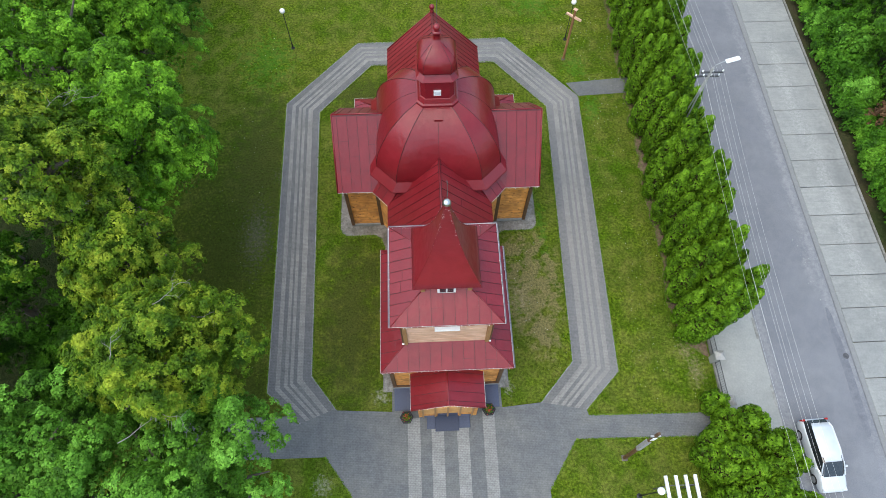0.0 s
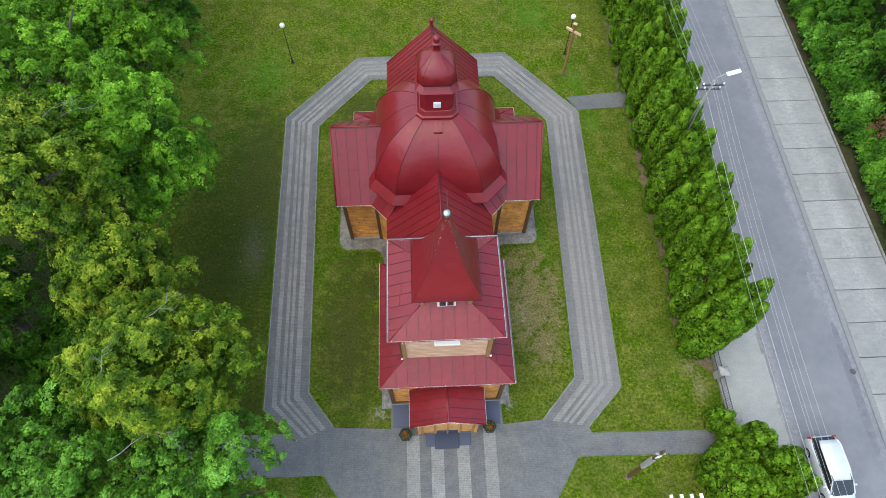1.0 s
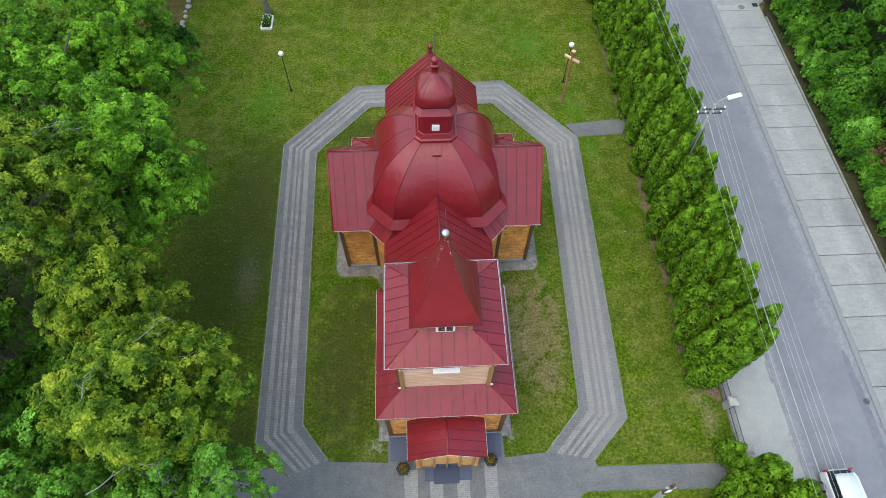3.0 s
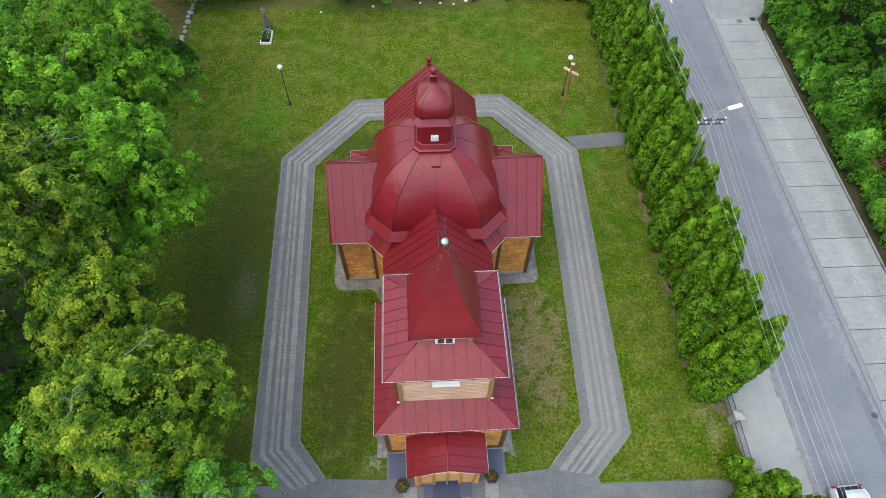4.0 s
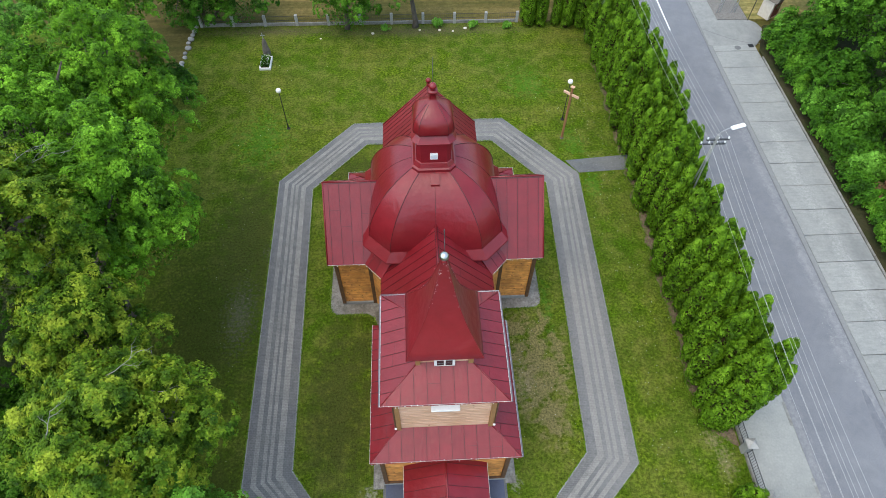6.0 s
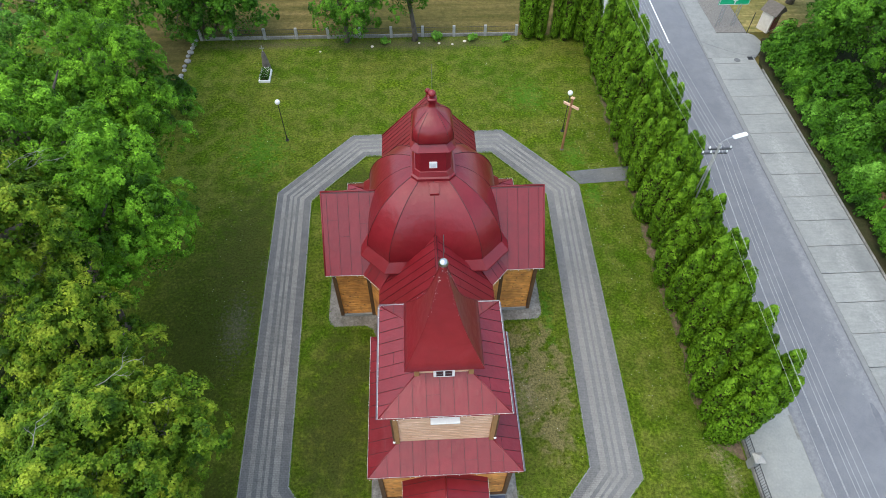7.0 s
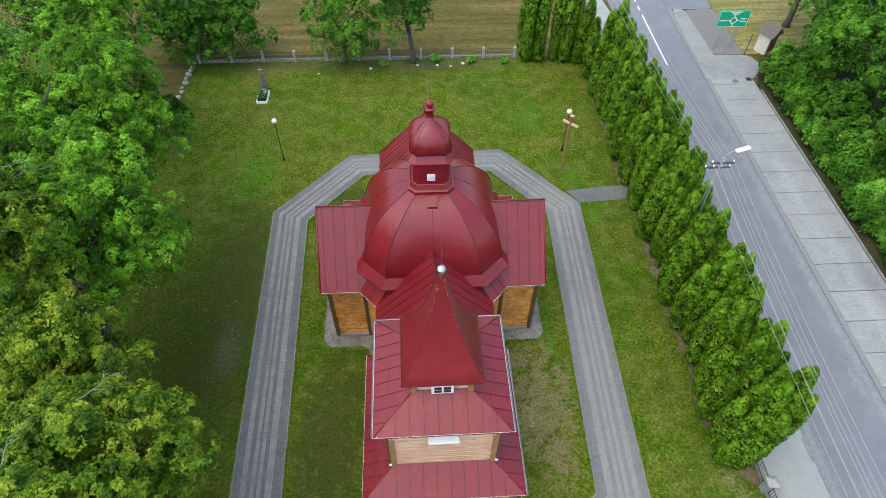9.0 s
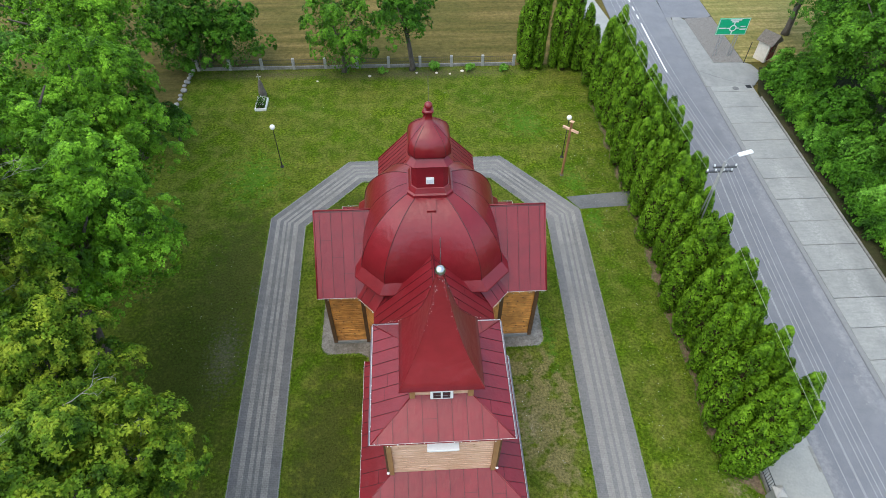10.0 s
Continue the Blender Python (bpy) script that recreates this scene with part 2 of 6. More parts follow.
M["field"] = surf("mown_hay_field", [(0.0745, 0.0686, 0.0178), (0.1241, 0.0988, 0.0312), (0.1800, 0.1345, 0.0490)], 1.3, big=[((0.0807, 0.0824, 0.0223), 0.12, 0.6), ((0.0683, 0.0659, 0.0178), 1.8, 0.4)], rough=0.95, bump=0.08, bump_scale=6, stretch=(0.0433, 0.6384, 0.5184), spec=0.1, detail=10, lo=0.36, hi=0.64, grit=(3.0, 0.25))
M["roadside"] = surf("dry_roadside_grass", [(0.1476, 0.1425, 0.0432), (0.2460, 0.2052, 0.0756), (0.3567, 0.2793, 0.1188)], 1.3, big=[((0.1599, 0.1710, 0.0540), 0.12, 0.6), ((0.1353, 0.1368, 0.0432), 1.8, 0.4)], rough=0.95, bump=0.08, bump_scale=6, stretch=(0.0738, 1.1400, 1.0800), spec=0.1, detail=10, lo=0.36, hi=0.64, grit=(3.0, 0.25))
# verge tone lowered to hold the shade below the roadside trees
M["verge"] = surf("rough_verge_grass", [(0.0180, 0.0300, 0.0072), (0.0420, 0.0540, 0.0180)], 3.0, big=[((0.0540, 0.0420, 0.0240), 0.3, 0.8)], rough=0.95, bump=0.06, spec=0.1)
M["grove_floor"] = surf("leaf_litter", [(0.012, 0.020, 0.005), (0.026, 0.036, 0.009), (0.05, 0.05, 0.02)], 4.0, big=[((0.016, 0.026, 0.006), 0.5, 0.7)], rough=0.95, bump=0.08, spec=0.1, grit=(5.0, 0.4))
# inner twig brown, kept near black so the thuja clefts read as shaded
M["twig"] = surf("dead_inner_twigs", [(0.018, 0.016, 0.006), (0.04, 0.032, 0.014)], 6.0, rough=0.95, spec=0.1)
M["soil"] = surf("bare_soil", [(0.11, 0.075, 0.045), (0.19, 0.14, 0.09)], 4.0, rough=0.95, bump=0.03, grit=(9.0, 0.3))
M["asphalt"] = surf("grey_asphalt", [(0.1471, 0.1539, 0.1745), (0.1813, 0.1881, 0.2091)], 30.0, big=[((0.2009, 0.2078, 0.2229), 0.35, 0.6), ((0.1300, 0.1368, 0.1555), 0.6, 0.45), ((0.2137, 0.2180, 0.2264), 2.1, 0.25)], rough=0.85, bump=0.004, bump_scale=60, grit=(16.0, 0.10))
M["asphalt_patch"] = surf("dark_asphalt_patch", [(0.125, 0.13, 0.15), (0.17, 0.175, 0.195)], 2.0, rough=0.85, grit=(14.0, 0.15))
spots(M["asphalt"], (0.30, 0.30, 0.30), [(26.4, 24.0, 0.5, 26.0), (21.3, 12.0, 0.45, 30.0), (25.9, 17.3, 0.5, 1.6)], 0.45, 3.0, 1.7, 2.6)
M["concrete"] = surf("pale_concrete", [(0.2250, 0.2313, 0.2250), (0.2700, 0.2754, 0.2655)], 7.0, big=[((0.1890, 0.1953, 0.1980), 0.3, 0.7), ((0.2970, 0.2988, 0.2862), 0.9, 0.5), ((0.1710, 0.1746, 0.1710), 2.2, 0.35)], rough=0.85, bump=0.004, obj=0.03, grit=(10.0, 0.10))
M["slab"] = surf("brushed_concrete_slab", [(0.2277, 0.2356, 0.2294), (0.2673, 0.2742, 0.2644), (0.2970, 0.3020, 0.2877)], 2.2, big=[((0.2030, 0.2109, 0.2090), 0.3, 0.7), ((0.3267, 0.3287, 0.3110), 0.8, 0.3), ((0.1832, 0.1881, 0.1847), 2.2, 0.25)], rough=0.85, bump=0.004, bump_scale=5.0, stretch=(0.5, 3.0, 1), obj=0.05, detail=8, grit=(9.0, 0.10))
spots(M["slab"], (0.40, 0.40, 0.39), [(28.9, 33.0, 0.7, 7.0), (29.3, 22.0, 0.7, 9.0)], 0.45, 3.2, 1.9, 2.8)
spots(M["slab"], (0.15, 0.155, 0.155), [(30.6, 24.0, 0.8, 12.0), (30.4, 9.0, 0.9, 6.0)], 0.45, 3.0, 1.8, 2.6)
M["kerb_pale"] = surf("pale_broken_kerb", [(0.19, 0.19, 0.18), (0.30, 0.30, 0.285)], 4.0, big=[((0.15, 0.145, 0.13), 1.6, 0.6)], rough=0.9, bump=0.01, island=0.15)
M["kerb"] = surf("weathered_kerb", [(0.16, 0.155, 0.14), (0.26, 0.255, 0.235)], 5.0, big=[((0.11, 0.10, 0.08), 0.9, 0.6), ((0.29, 0.28, 0.26), 1.7, 0.4)], rough=0.9, bump=0.006, grit=(9.0, 0.22))
M["apron"] = surf("stained_apron_concrete", [(0.1365, 0.1261, 0.1105), (0.2275, 0.2145, 0.1950)], 3.0, big=[((0.0975, 0.0910, 0.0715), 0.8, 0.7), ((0.2990, 0.2860, 0.2665), 1.7, 0.5)], rough=0.92, bump=0.01, grit=(8.0, 0.3))
M["gutter"] = surf("grey_gutter_concrete", [(0.1845, 0.1890, 0.1917), (0.2250, 0.2286, 0.2286)], 6.0, rough=0.9)
M["bitumen"] = surf("bitumen", [(0.1190, 0.1190, 0.1260), (0.1820, 0.1820, 0.1890)], 4.0, rough=0.7)
M["gutter_dark"] = surf("worn_cast_iron", [(0.10, 0.10, 0.105), (0.15, 0.15, 0.155)], 9.0, rough=0.7)
M["pave_dark"] = paving("grey_block_paving", (0.1277, 0.1253, 0.1294), (0.1623, 0.1588, 0.1590), (0.68, 0.68, 0.68), big=[((0.1785, 0.1713, 0.1590), 0.5, 0.5), ((0.1082, 0.1096, 0.1109), 1.7, 0.4)])
M["pave_plaza"] = paving("blue_grey_block_paving", (0.1186, 0.1229, 0.1277), (0.1471, 0.1506, 0.1529), (0.78, 0.78, 0.78), big=[((0.1803, 0.1774, 0.1646), 0.4, 0.6), ((0.0997, 0.1035, 0.1050), 1.5, 0.4)])
M["pave_light"] = paving("light_block_paving", (0.232, 0.232, 0.222), (0.295, 0.293, 0.280), (0.62, 0.62, 0.6), big=[((0.180, 0.180, 0.174), 0.6, 0.6)])
M["pave_mid"] = paving("worn_light_block_paving", (0.2143, 0.2079, 0.1925), (0.2736, 0.2655, 0.2453), (0.64, 0.64, 0.62), big=[((0.1664, 0.1627, 0.1540), 0.5, 0.6), ((0.3169, 0.3051, 0.2772), 1.3, 0.35)])
spots(M["pave_dark"], (0.205, 0.200, 0.196), [(9.9, 18.0, 1.5, 17.0), (10.1, 33.5, 2.4, 3.0), (0.0, 38.3, 9.0, 1.5)], 0.72, 1.6, 0.75, 1.5)
spots(M["pave_mid"], (0.245, 0.236, 0.222), [(9.9, 18.0, 1.5, 17.0)], 0.6, 1.6, 0.75, 1.5)
M["footway"] = surf("weathered_footway_blocks", [(0.2719, 0.2814, 0.2714), (0.3244, 0.3320, 0.3164)], 9.0, big=[((0.2385, 0.2461, 0.2340), 0.4, 0.6), ((0.3530, 0.3549, 0.3323), 1.4, 0.35)], rough=0.85, bump=0.003, grit=(8.0, 0.07))
M["granite"] = surf("blue_grey_granite", [(0.0525, 0.0680, 0.1200), (0.0750, 0.0920, 0.1500)], 20.0, rough=0.5)
M["granite_blue"] = surf("blue_granite", [(0.0413, 0.0553, 0.0998), (0.0600, 0.0782, 0.1313)], 20.0, rough=0.5)
M["granite_dark"] = surf("dark_granite", [(0.0210, 0.0315, 0.0630), (0.0330, 0.0465, 0.0893)], 20.0, rough=0.45)
M["bark"] = surf("grey_bark", [(0.06, 0.05, 0.04), (0.13, 0.11, 0.09)], 6.0, rough=0.95, bump=0.03, stretch=(1, 1, 0.3))
M["bark_pale"] = surf("pale_bare_bark", [(0.1600, 0.1520, 0.1360), (0.2720, 0.2640, 0.2400)], 7.0, rough=0.9, bump=0.01)
M["leaf"] = leafy("maple_leaves", [(0.0266, 0.0776, 0.0036), (0.0944, 0.2346, 0.0113), (0.2066, 0.4379, 0.0286)], 0.7)
M["leaf_bright"] = leafy("bright_maple_leaves", [(0.0294, 0.0833, 0.0067), (0.0925, 0.2378, 0.0197), (0.1747, 0.3960, 0.0505)], 0.7)
M["leaf_yellow"] = leafy("yellowing_leaves", [(0.0227, 0.0592, 0.0033), (0.0941, 0.1770, 0.0097), (0.2635, 0.3326, 0.0262)], 0.9)
M["leaf_mid"] = leafy("roadside_leaves", [(0.0222, 0.0677, 0.0041), (0.0682, 0.1828, 0.0109), (0.1254, 0.2927, 0.0230)], 0.8)
# darker leaf copy; on the low grove trees its tone stands for shade
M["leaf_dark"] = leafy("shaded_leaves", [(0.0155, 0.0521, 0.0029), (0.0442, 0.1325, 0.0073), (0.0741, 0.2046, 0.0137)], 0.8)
M["thuja"] = leafy("thuja_sprays", [(0.0340, 0.0804, 0.0036), (0.0981, 0.2070, 0.0093), (0.1745, 0.3318, 0.0209)], 1.6, island=0.22, thin=0.12)
M["edge_grass"] = leafy("edge_grass_blades", [(0.06, 0.12, 0.007), (0.10, 0.175, 0.012), (0.16, 0.235, 0.03)], 2.0)
M["rust_leaf"] = leafy("rusty_shrub_leaves", [(0.10, 0.055, 0.03), (0.16, 0.09, 0.045)], 1.0)
M["flower_red"] = surf("red_petals", [(0.35, 0.02, 0.02), (0.5, 0.04, 0.03)], 8.0, rough=0.6, island=0.3)
M["petal_white"] = surf("white_petals", [(0.6, 0.62, 0.55), (0.75, 0.75, 0.7)], 8.0, rough=0.7)
M["green_sign"] = surf("green_sign_sheet", [(0.006, 0.37, 0.17), (0.010, 0.42, 0.20)], 2.0, rough=0.4)
M["galv"] = surf("galvanised_steel", [(0.33, 0.34, 0.35), (0.45, 0.46, 0.47)], 6.0, rough=0.45, metal=0.7)
M["pole_conc"] = surf("pole_concrete", [(0.28, 0.28, 0.27), (0.36, 0.36, 0.35)], 6.0, rough=0.9, bump=0.004)
M["cable"] = surf("pale_cable", [(0.50, 0.50, 0.48), (0.6, 0.6, 0.58)], 3.0, rough=0.5)
M["gravel"] = surf("gravel", [(0.12, 0.11, 0.10), (0.24, 0.225, 0.21)], 9.0, rough=0.95, bump=0.03)
M["stone"] = surf("pale_field_stone", [(0.24, 0.235, 0.23), (0.36, 0.355, 0.34)], 5.0, rough=0.9, bump=0.02, obj=0.15)
M["plaster"] = surf("cream_plaster", [(0.62, 0.55, 0.47), (0.72, 0.66, 0.58)], 4.0, rough=0.85)
M["stone_dark"] = surf("dark_weathered_stone", [(0.10, 0.085, 0.07), (0.17, 0.15, 0.13)], 5.0, rough=0.9, bump=0.01)
M["wood_cross"] = surf("reddish_brown_timber", [(0.22, 0.10, 0.04), (0.32, 0.16, 0.07)], 4.0, rough=0.7, bump=0.004, stretch=(1, 1, 0.2))
M["galv_dark"] = surf("dark_steel", [(0.07, 0.07, 0.075), (0.12, 0.12, 0.125)], 6.0, rough=0.5, metal=0.5)
M["maroon"] = surf("maroon_paint", [(0.14, 0.02, 0.02), (0.19, 0.03, 0.03)], 4.0, rough=0.5)
M["car_paint"] = surf("pale_silver_car_paint", [(0.60, 0.63, 0.67), (0.66, 0.69, 0.73)], 2.0, rough=0.22, metal=0.25, spec=0.6)
M["rubber"] = surf("black_rubber", [(0.012, 0.012, 0.012), (0.025, 0.025, 0.025)], 8.0, rough=0.8)
M["headlight"] = surf("clear_headlight", [(0.55, 0.57, 0.6), (0.7, 0.72, 0.75)], 4.0, rough=0.1)
M["red_lens"] = surf("red_lens", [(0.35, 0.01, 0.01), (0.42, 0.02, 0.02)], 4.0, rough=0.2)
globe = bpy.data.materials.new("opal_globe")
globe.use_nodes = True
globe.node_tree.nodes["Principled BSDF"].inputs["Base Color"].default_value = (0.85, 0.85, 0.80, 1)
globe.node_tree.nodes["Principled BSDF"].inputs["Roughness"].default_value = 0.25
M["globe"] = globe


# ---- building blocks ----
def mesh(name, verts, faces, mat, smooth=False):
    me = bpy.data.meshes.new(name)
    me.from_pydata([tuple(v) for v in verts], [], faces)
    me.materials.append(M[mat])
    if smooth:
        me.polygons.foreach_set("use_smooth", [True] * len(me.polygons))
    me.update()
    return me


def child(ob, parent):
    """World-coordinate mesh under its thing; an Empty's own place is taken out."""
    ob.parent = parent
    ob.matrix_parent_inverse = Matrix.Translation(parent.location).inverted()
    return ob


def part(name, bm, mat, parent, label="", smooth=False):
    me = bpy.data.meshes.new(name)
    bm.normal_update()
    bm.to_mesh(me)
    bm.free()
    me.materials.append(M[mat])
    if smooth:
        me.polygons.foreach_set("use_smooth", [True] * len(me.polygons))
    ob = child(new(name, me), parent)
    return tagged(ob, label)


def solo(name, bm, mat, label, category, kind="", group="", smooth=False):
    me = bpy.data.meshes.new(name)
    bm.normal_update()
    bm.to_mesh(me)
    bm.free()
    me.materials.append(M[mat])
    if smooth:
        me.polygons.foreach_set("use_smooth", [True] * len(me.polygons))
    return tagged(new(name, me), label, category, group, kind)


def thing(name, x, y, z, label, category, group="", kind=""):
    ob = new(name)
    ob.empty_display_size = 0.2
    ob.location = (x, y, z)
    return tagged(ob, label, category, group, kind)


def box(bm, x0, x1, y0, y1, z0, z1, bevel=0.0, m=None):
    v = [bm.verts.new((x, y, z)) for z in (z0, z1) for x, y in ((x0, y0), (x1, y0), (x1, y1), (x0, y1))]
    f = [bm.faces.new([v[i] for i in q]) for q in ((3, 2, 1, 0), (4, 5, 6, 7), (0, 1, 5, 4), (1, 2, 6, 5), (2, 3, 7, 6), (3, 0, 4, 7))]
    if m is not None:
        bmesh.ops.transform(bm, matrix=m, verts=v)
    if bevel:
        bmesh.ops.bevel(bm, geom=list({e for q in f for e in q.edges}), offset=bevel, segments=1, affect="EDGES")
    return bm


def a_box(*args, **kw):
    return box(bmesh.new(), *args, **kw)


def tube(bm, points, radii, sides=8, cap=True):
    """A round bar along points."""
    pts = [Vector(p) for p in points]
    rings = []
    for i, p in enumerate(pts):
        d = (pts[min(i + 1, len(pts) - 1)] - pts[max(i - 1, 0)]).normalized()
        a = d.cross(Vector((0.31, 0.95, 0.05)) if abs(d.z) > 0.9 else Vector((0, 0, 1))).normalized()
        c = d.cross(a)
        r = radii[i] if isinstance(radii, (list, tuple)) else radii
        rings.append([bm.verts.new(p + r * (math.cos(2 * math.pi * k / sides) * a + math.sin(2 * math.pi * k / sides) * c)) for k in range(sides)])
    for r0, r1 in zip(rings, rings[1:]):
        for k in range(sides):
            bm.faces.new((r0[k], r0[(k + 1) % sides], r1[(k + 1) % sides], r1[k]))
    if cap:
        bm.faces.new(rings[0][::-1])
        bm.faces.new(rings[-1])
    return bm


def lathe(bm, rings, outline):
    """Rings of (scale, z) of a closed outline of (x, y) round a centre given as the outline's third item."""
    cx, cy, pts = outline
    loops = [[bm.verts.new((cx + x * s, cy + y * s, z)) for x, y in pts] for s, z in rings]
    for a, b in zip(loops, loops[1:]):
        for k in range(len(pts)):
            bm.faces.new((a[k], a[(k + 1) % len(pts)], b[(k + 1) % len(pts)], b[k]))
    bm.faces.new(loops[0][::-1])
    bm.faces.new(loops[-1])
    return bm


def ngon(n, turn=0.0):
    return [(math.cos(2 * math.pi * k / n + radians(turn)), math.sin(2 * math.pi * k / n + radians(turn))) for k in range(n)]


def ball(bm, x, y, z, r, u=14, v=9, sz=1.0):
    bmesh.ops.create_uvsphere(bm, u_segments=u, v_segments=v, radius=r, matrix=Matrix.Translation((x, y, z)) @ Matrix.Diagonal((1, 1, sz, 1)))
    return bm


def slab(name, outline, z, mat, label, category, thick=0.15, kind="structure"):
    """A flat piece of ground cover with a real edge."""
    bm = bmesh.new()
    top = [bm.verts.new((x, y, z)) for x, y in outline]
    low = [bm.verts.new((x, y, z - thick)) for x, y in outline]
    n = len(outline)
    bm.faces.new(top)
    for k in range(n):
        bm.faces.new((low[k], low[(k + 1) % n], top[(k + 1) % n], top[k]))
    bmesh.ops.recalc_face_normals(bm, faces=bm.faces)
    return solo(name, bm, mat, label, category, kind)


def clip(poly, a, b, axis):
    """The part of a 2D polygon with a <= coordinate <= b."""
    for lim, sign in ((a, 1), (b, -1)):
        out = []
        for p, q in zip(poly, poly[1:] + poly[:1]):
            dp, dq = sign * (p[axis] - lim), sign * (q[axis] - lim)
            if dp >= 0:
                out.append(p)
            if dp * dq < 0:
                t = dp / (dp - dq)
                out.append((p[0] + t * (q[0] - p[0]), p[1] + t * (q[1] - p[1])))
        poly = out
        if len(poly) < 3:
            return []
    return poly


def roof_plane(corners, parent, step=0.55, mat="roof", phase=0.5):
    """A sheet-metal roof slope: corners[0]-corners[1] is the eave. Panels between standing seams, each its own part, over a deck."""
    c = [Vector(p) for p in corners]
    ux = (c[1] - c[0]).normalized()
    nz = Vector((0, 0, 0))
    for i in range(len(c)):
        nz += (c[i] - c[0]).cross(c[(i + 1) % len(c)] - c[0])
    nz.normalize()
    if nz.z < 0:
        nz = -nz
    uy = nz.cross(ux)
    flat = [((p - c[0]).dot(ux), (p - c[0]).dot(uy)) for p in c]
    put = lambda u, v, h: c[0] + ux * u + uy * v + nz * h
    # deck
    n = len(flat)
    verts = [put(u, v, -0.05) for u, v in flat] + [put(u, v, -0.11) for u, v in flat]
    child(new("roof_deck", mesh("roof_deck", verts, [tuple(range(n)), tuple(range(2 * n - 1, n - 1, -1))] + [(k, (k + 1) % n, n + (k + 1) % n, n + k) for k in range(n)], "seam")), parent)
    lo, hi = min(u for u, v in flat), max(u for u, v in flat)
    cuts = [lo]
    u = lo + step * phase
    while u < hi - 0.12:
        cuts.append(u)
        u += step
    cuts.append(hi)
    for a, b in zip(cuts, cuts[1:]):
        poly = clip(flat, a + 0.007, b - 0.007, 0)
        if len(poly) < 3:
            continue
        k = len(poly)
        tilt = random.uniform(-0.006, 0.006)
        top = [put(p, q, tilt * (p - a) / max(b - a, 0.1)) for p, q in poly]
        low = [put(p, q, -0.045) for p, q in poly]
        child(new("roof_panel", mesh("roof_panel", top + low, [tuple(range(k)), tuple(range(2 * k - 1, k - 1, -1))] + [(i, k + i, k + (i + 1) % k, (i + 1) % k) for i in range(k)], mat)), parent)
        reach = max(q for p, q in poly)
        if reach > 1.6 and b - a > 0.3 and random.random() < 0.3:
            v = reach * random.uniform(0.25, 0.75)
            lap = clip(poly, v - 0.007, v + 0.007, 1)
            if len(lap) >= 3:
                kk = len(lap)
                verts = [put(p, q, 0.008) for p, q in lap] + [put(p, q, -0.03) for p, q in lap]
                child(new("cross_seam", mesh("cross_seam", verts, [tuple(range(kk))] + [(i, kk + i, kk + (i + 1) % kk, (i + 1) % kk) for i in range(kk)], "seam")), parent)
        if b < hi:
            line = clip(flat, b - 0.009, b + 0.009, 0)
            if len(line) >= 3:
                bm = bmesh.new()
                top = [bm.verts.new(put(p, q, 0.024)) for p, q in line]
                low = [bm.verts.new(put(p, q, -0.04)) for p, q in line]
                bm.faces.new(top)
                for i in range(len(line)):
                    bm.faces.new((low[i], low[(i + 1) % len(line)], top[(i + 1) % len(line)], top[i]))
                part("seam", bm, "seam", parent)


def ridge(points, parent, r=0.045, name="ridge_cap"):
    part(name, tube(bmesh.new(), points, r, 8), "roof", parent, smooth=True)


def plank_wall(p0, p1, z0, z1, parent, mat="wood", board=0.21, thick=0.12, name="wall"):
    """Horizontal boards between two plan points, joined to one wall with real grooves."""
    a, b = Vector((*p0, 0)), Vector((*p1, 0))
    d = (b - a).normalized()
    nrm = Vector((d.y, -d.x, 0))
    bm = bmesh.new()
    n = max(1, round((z1 - z0) / board))
    h = (z1 - z0) / n
    prof = [(-thick, z0)]
    for i in range(n):
        off = random.uniform(-0.006, 0.006)
        za, zb = z0 + i * h, z0 + (i + 1) * h
        prof += [(off - 0.045, za + 0.001), (off, za + 0.02), (off, zb - 0.02), (off - 0.045, zb - 0.001)]
    prof.append((-thick, z1))
    r0 = [bm.verts.new(a + nrm * o + Vector((0, 0, z))) for o, z in prof]
    r1 = [bm.verts.new(b + nrm * o + Vector((0, 0, z))) for o, z in prof]
    for k in range(len(prof)):
        bm.faces.new((r0[k], r1[k], r1[(k + 1) % len(prof)], r0[(k + 1) % len(prof)]))
    return part(name, bm, mat, parent)


def beam(a, b, w, parent, mat, name="post"):
    """A square bar from a to b."""
    a, b = Vector(a), Vector(b)
    m = (b - a).to_track_quat("Z", "Y").to_matrix().to_4x4()
    bm = a_box(-w / 2, w / 2, -w / 2, w / 2, 0, (b - a).length, m=Matrix.Translation(a) @ m)
    return part(name, bm, mat, parent)


# ---- ground ----
FAR = 1500
bm = bmesh.new()
bm.faces.new([bm.verts.new(p) for p in ((-FAR, -FAR, -0.2), (FAR, -FAR, -0.2), (FAR, FAR, -0.2), (-FAR, FAR, -0.2))])
solo("ground", bm, "field", "dry mown field of yellowish hay stubble", "ground", "structure")
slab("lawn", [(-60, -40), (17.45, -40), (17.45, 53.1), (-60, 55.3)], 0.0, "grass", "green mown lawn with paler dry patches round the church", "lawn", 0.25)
slab("pavement", [(17.45, -40), (20.85, -40), (20.9, 60), (19.5, 70), (17.45, 70)], -0.02, "footway", "pale worn block-paved footway beside the hedge fence", "pavement", 0.2)
slab("road", [(20.9, -60), (26.6, -60), (26.95, 12), (26.95, 35), (27.0, 60), (27.6, 140), (21.4, 140), (20.95, 60), (20.9, 12)], -0.11, "asphalt", "grey patched asphalt road", "road", 0.1)
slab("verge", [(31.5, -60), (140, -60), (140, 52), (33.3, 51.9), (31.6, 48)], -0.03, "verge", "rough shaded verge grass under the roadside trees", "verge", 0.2)
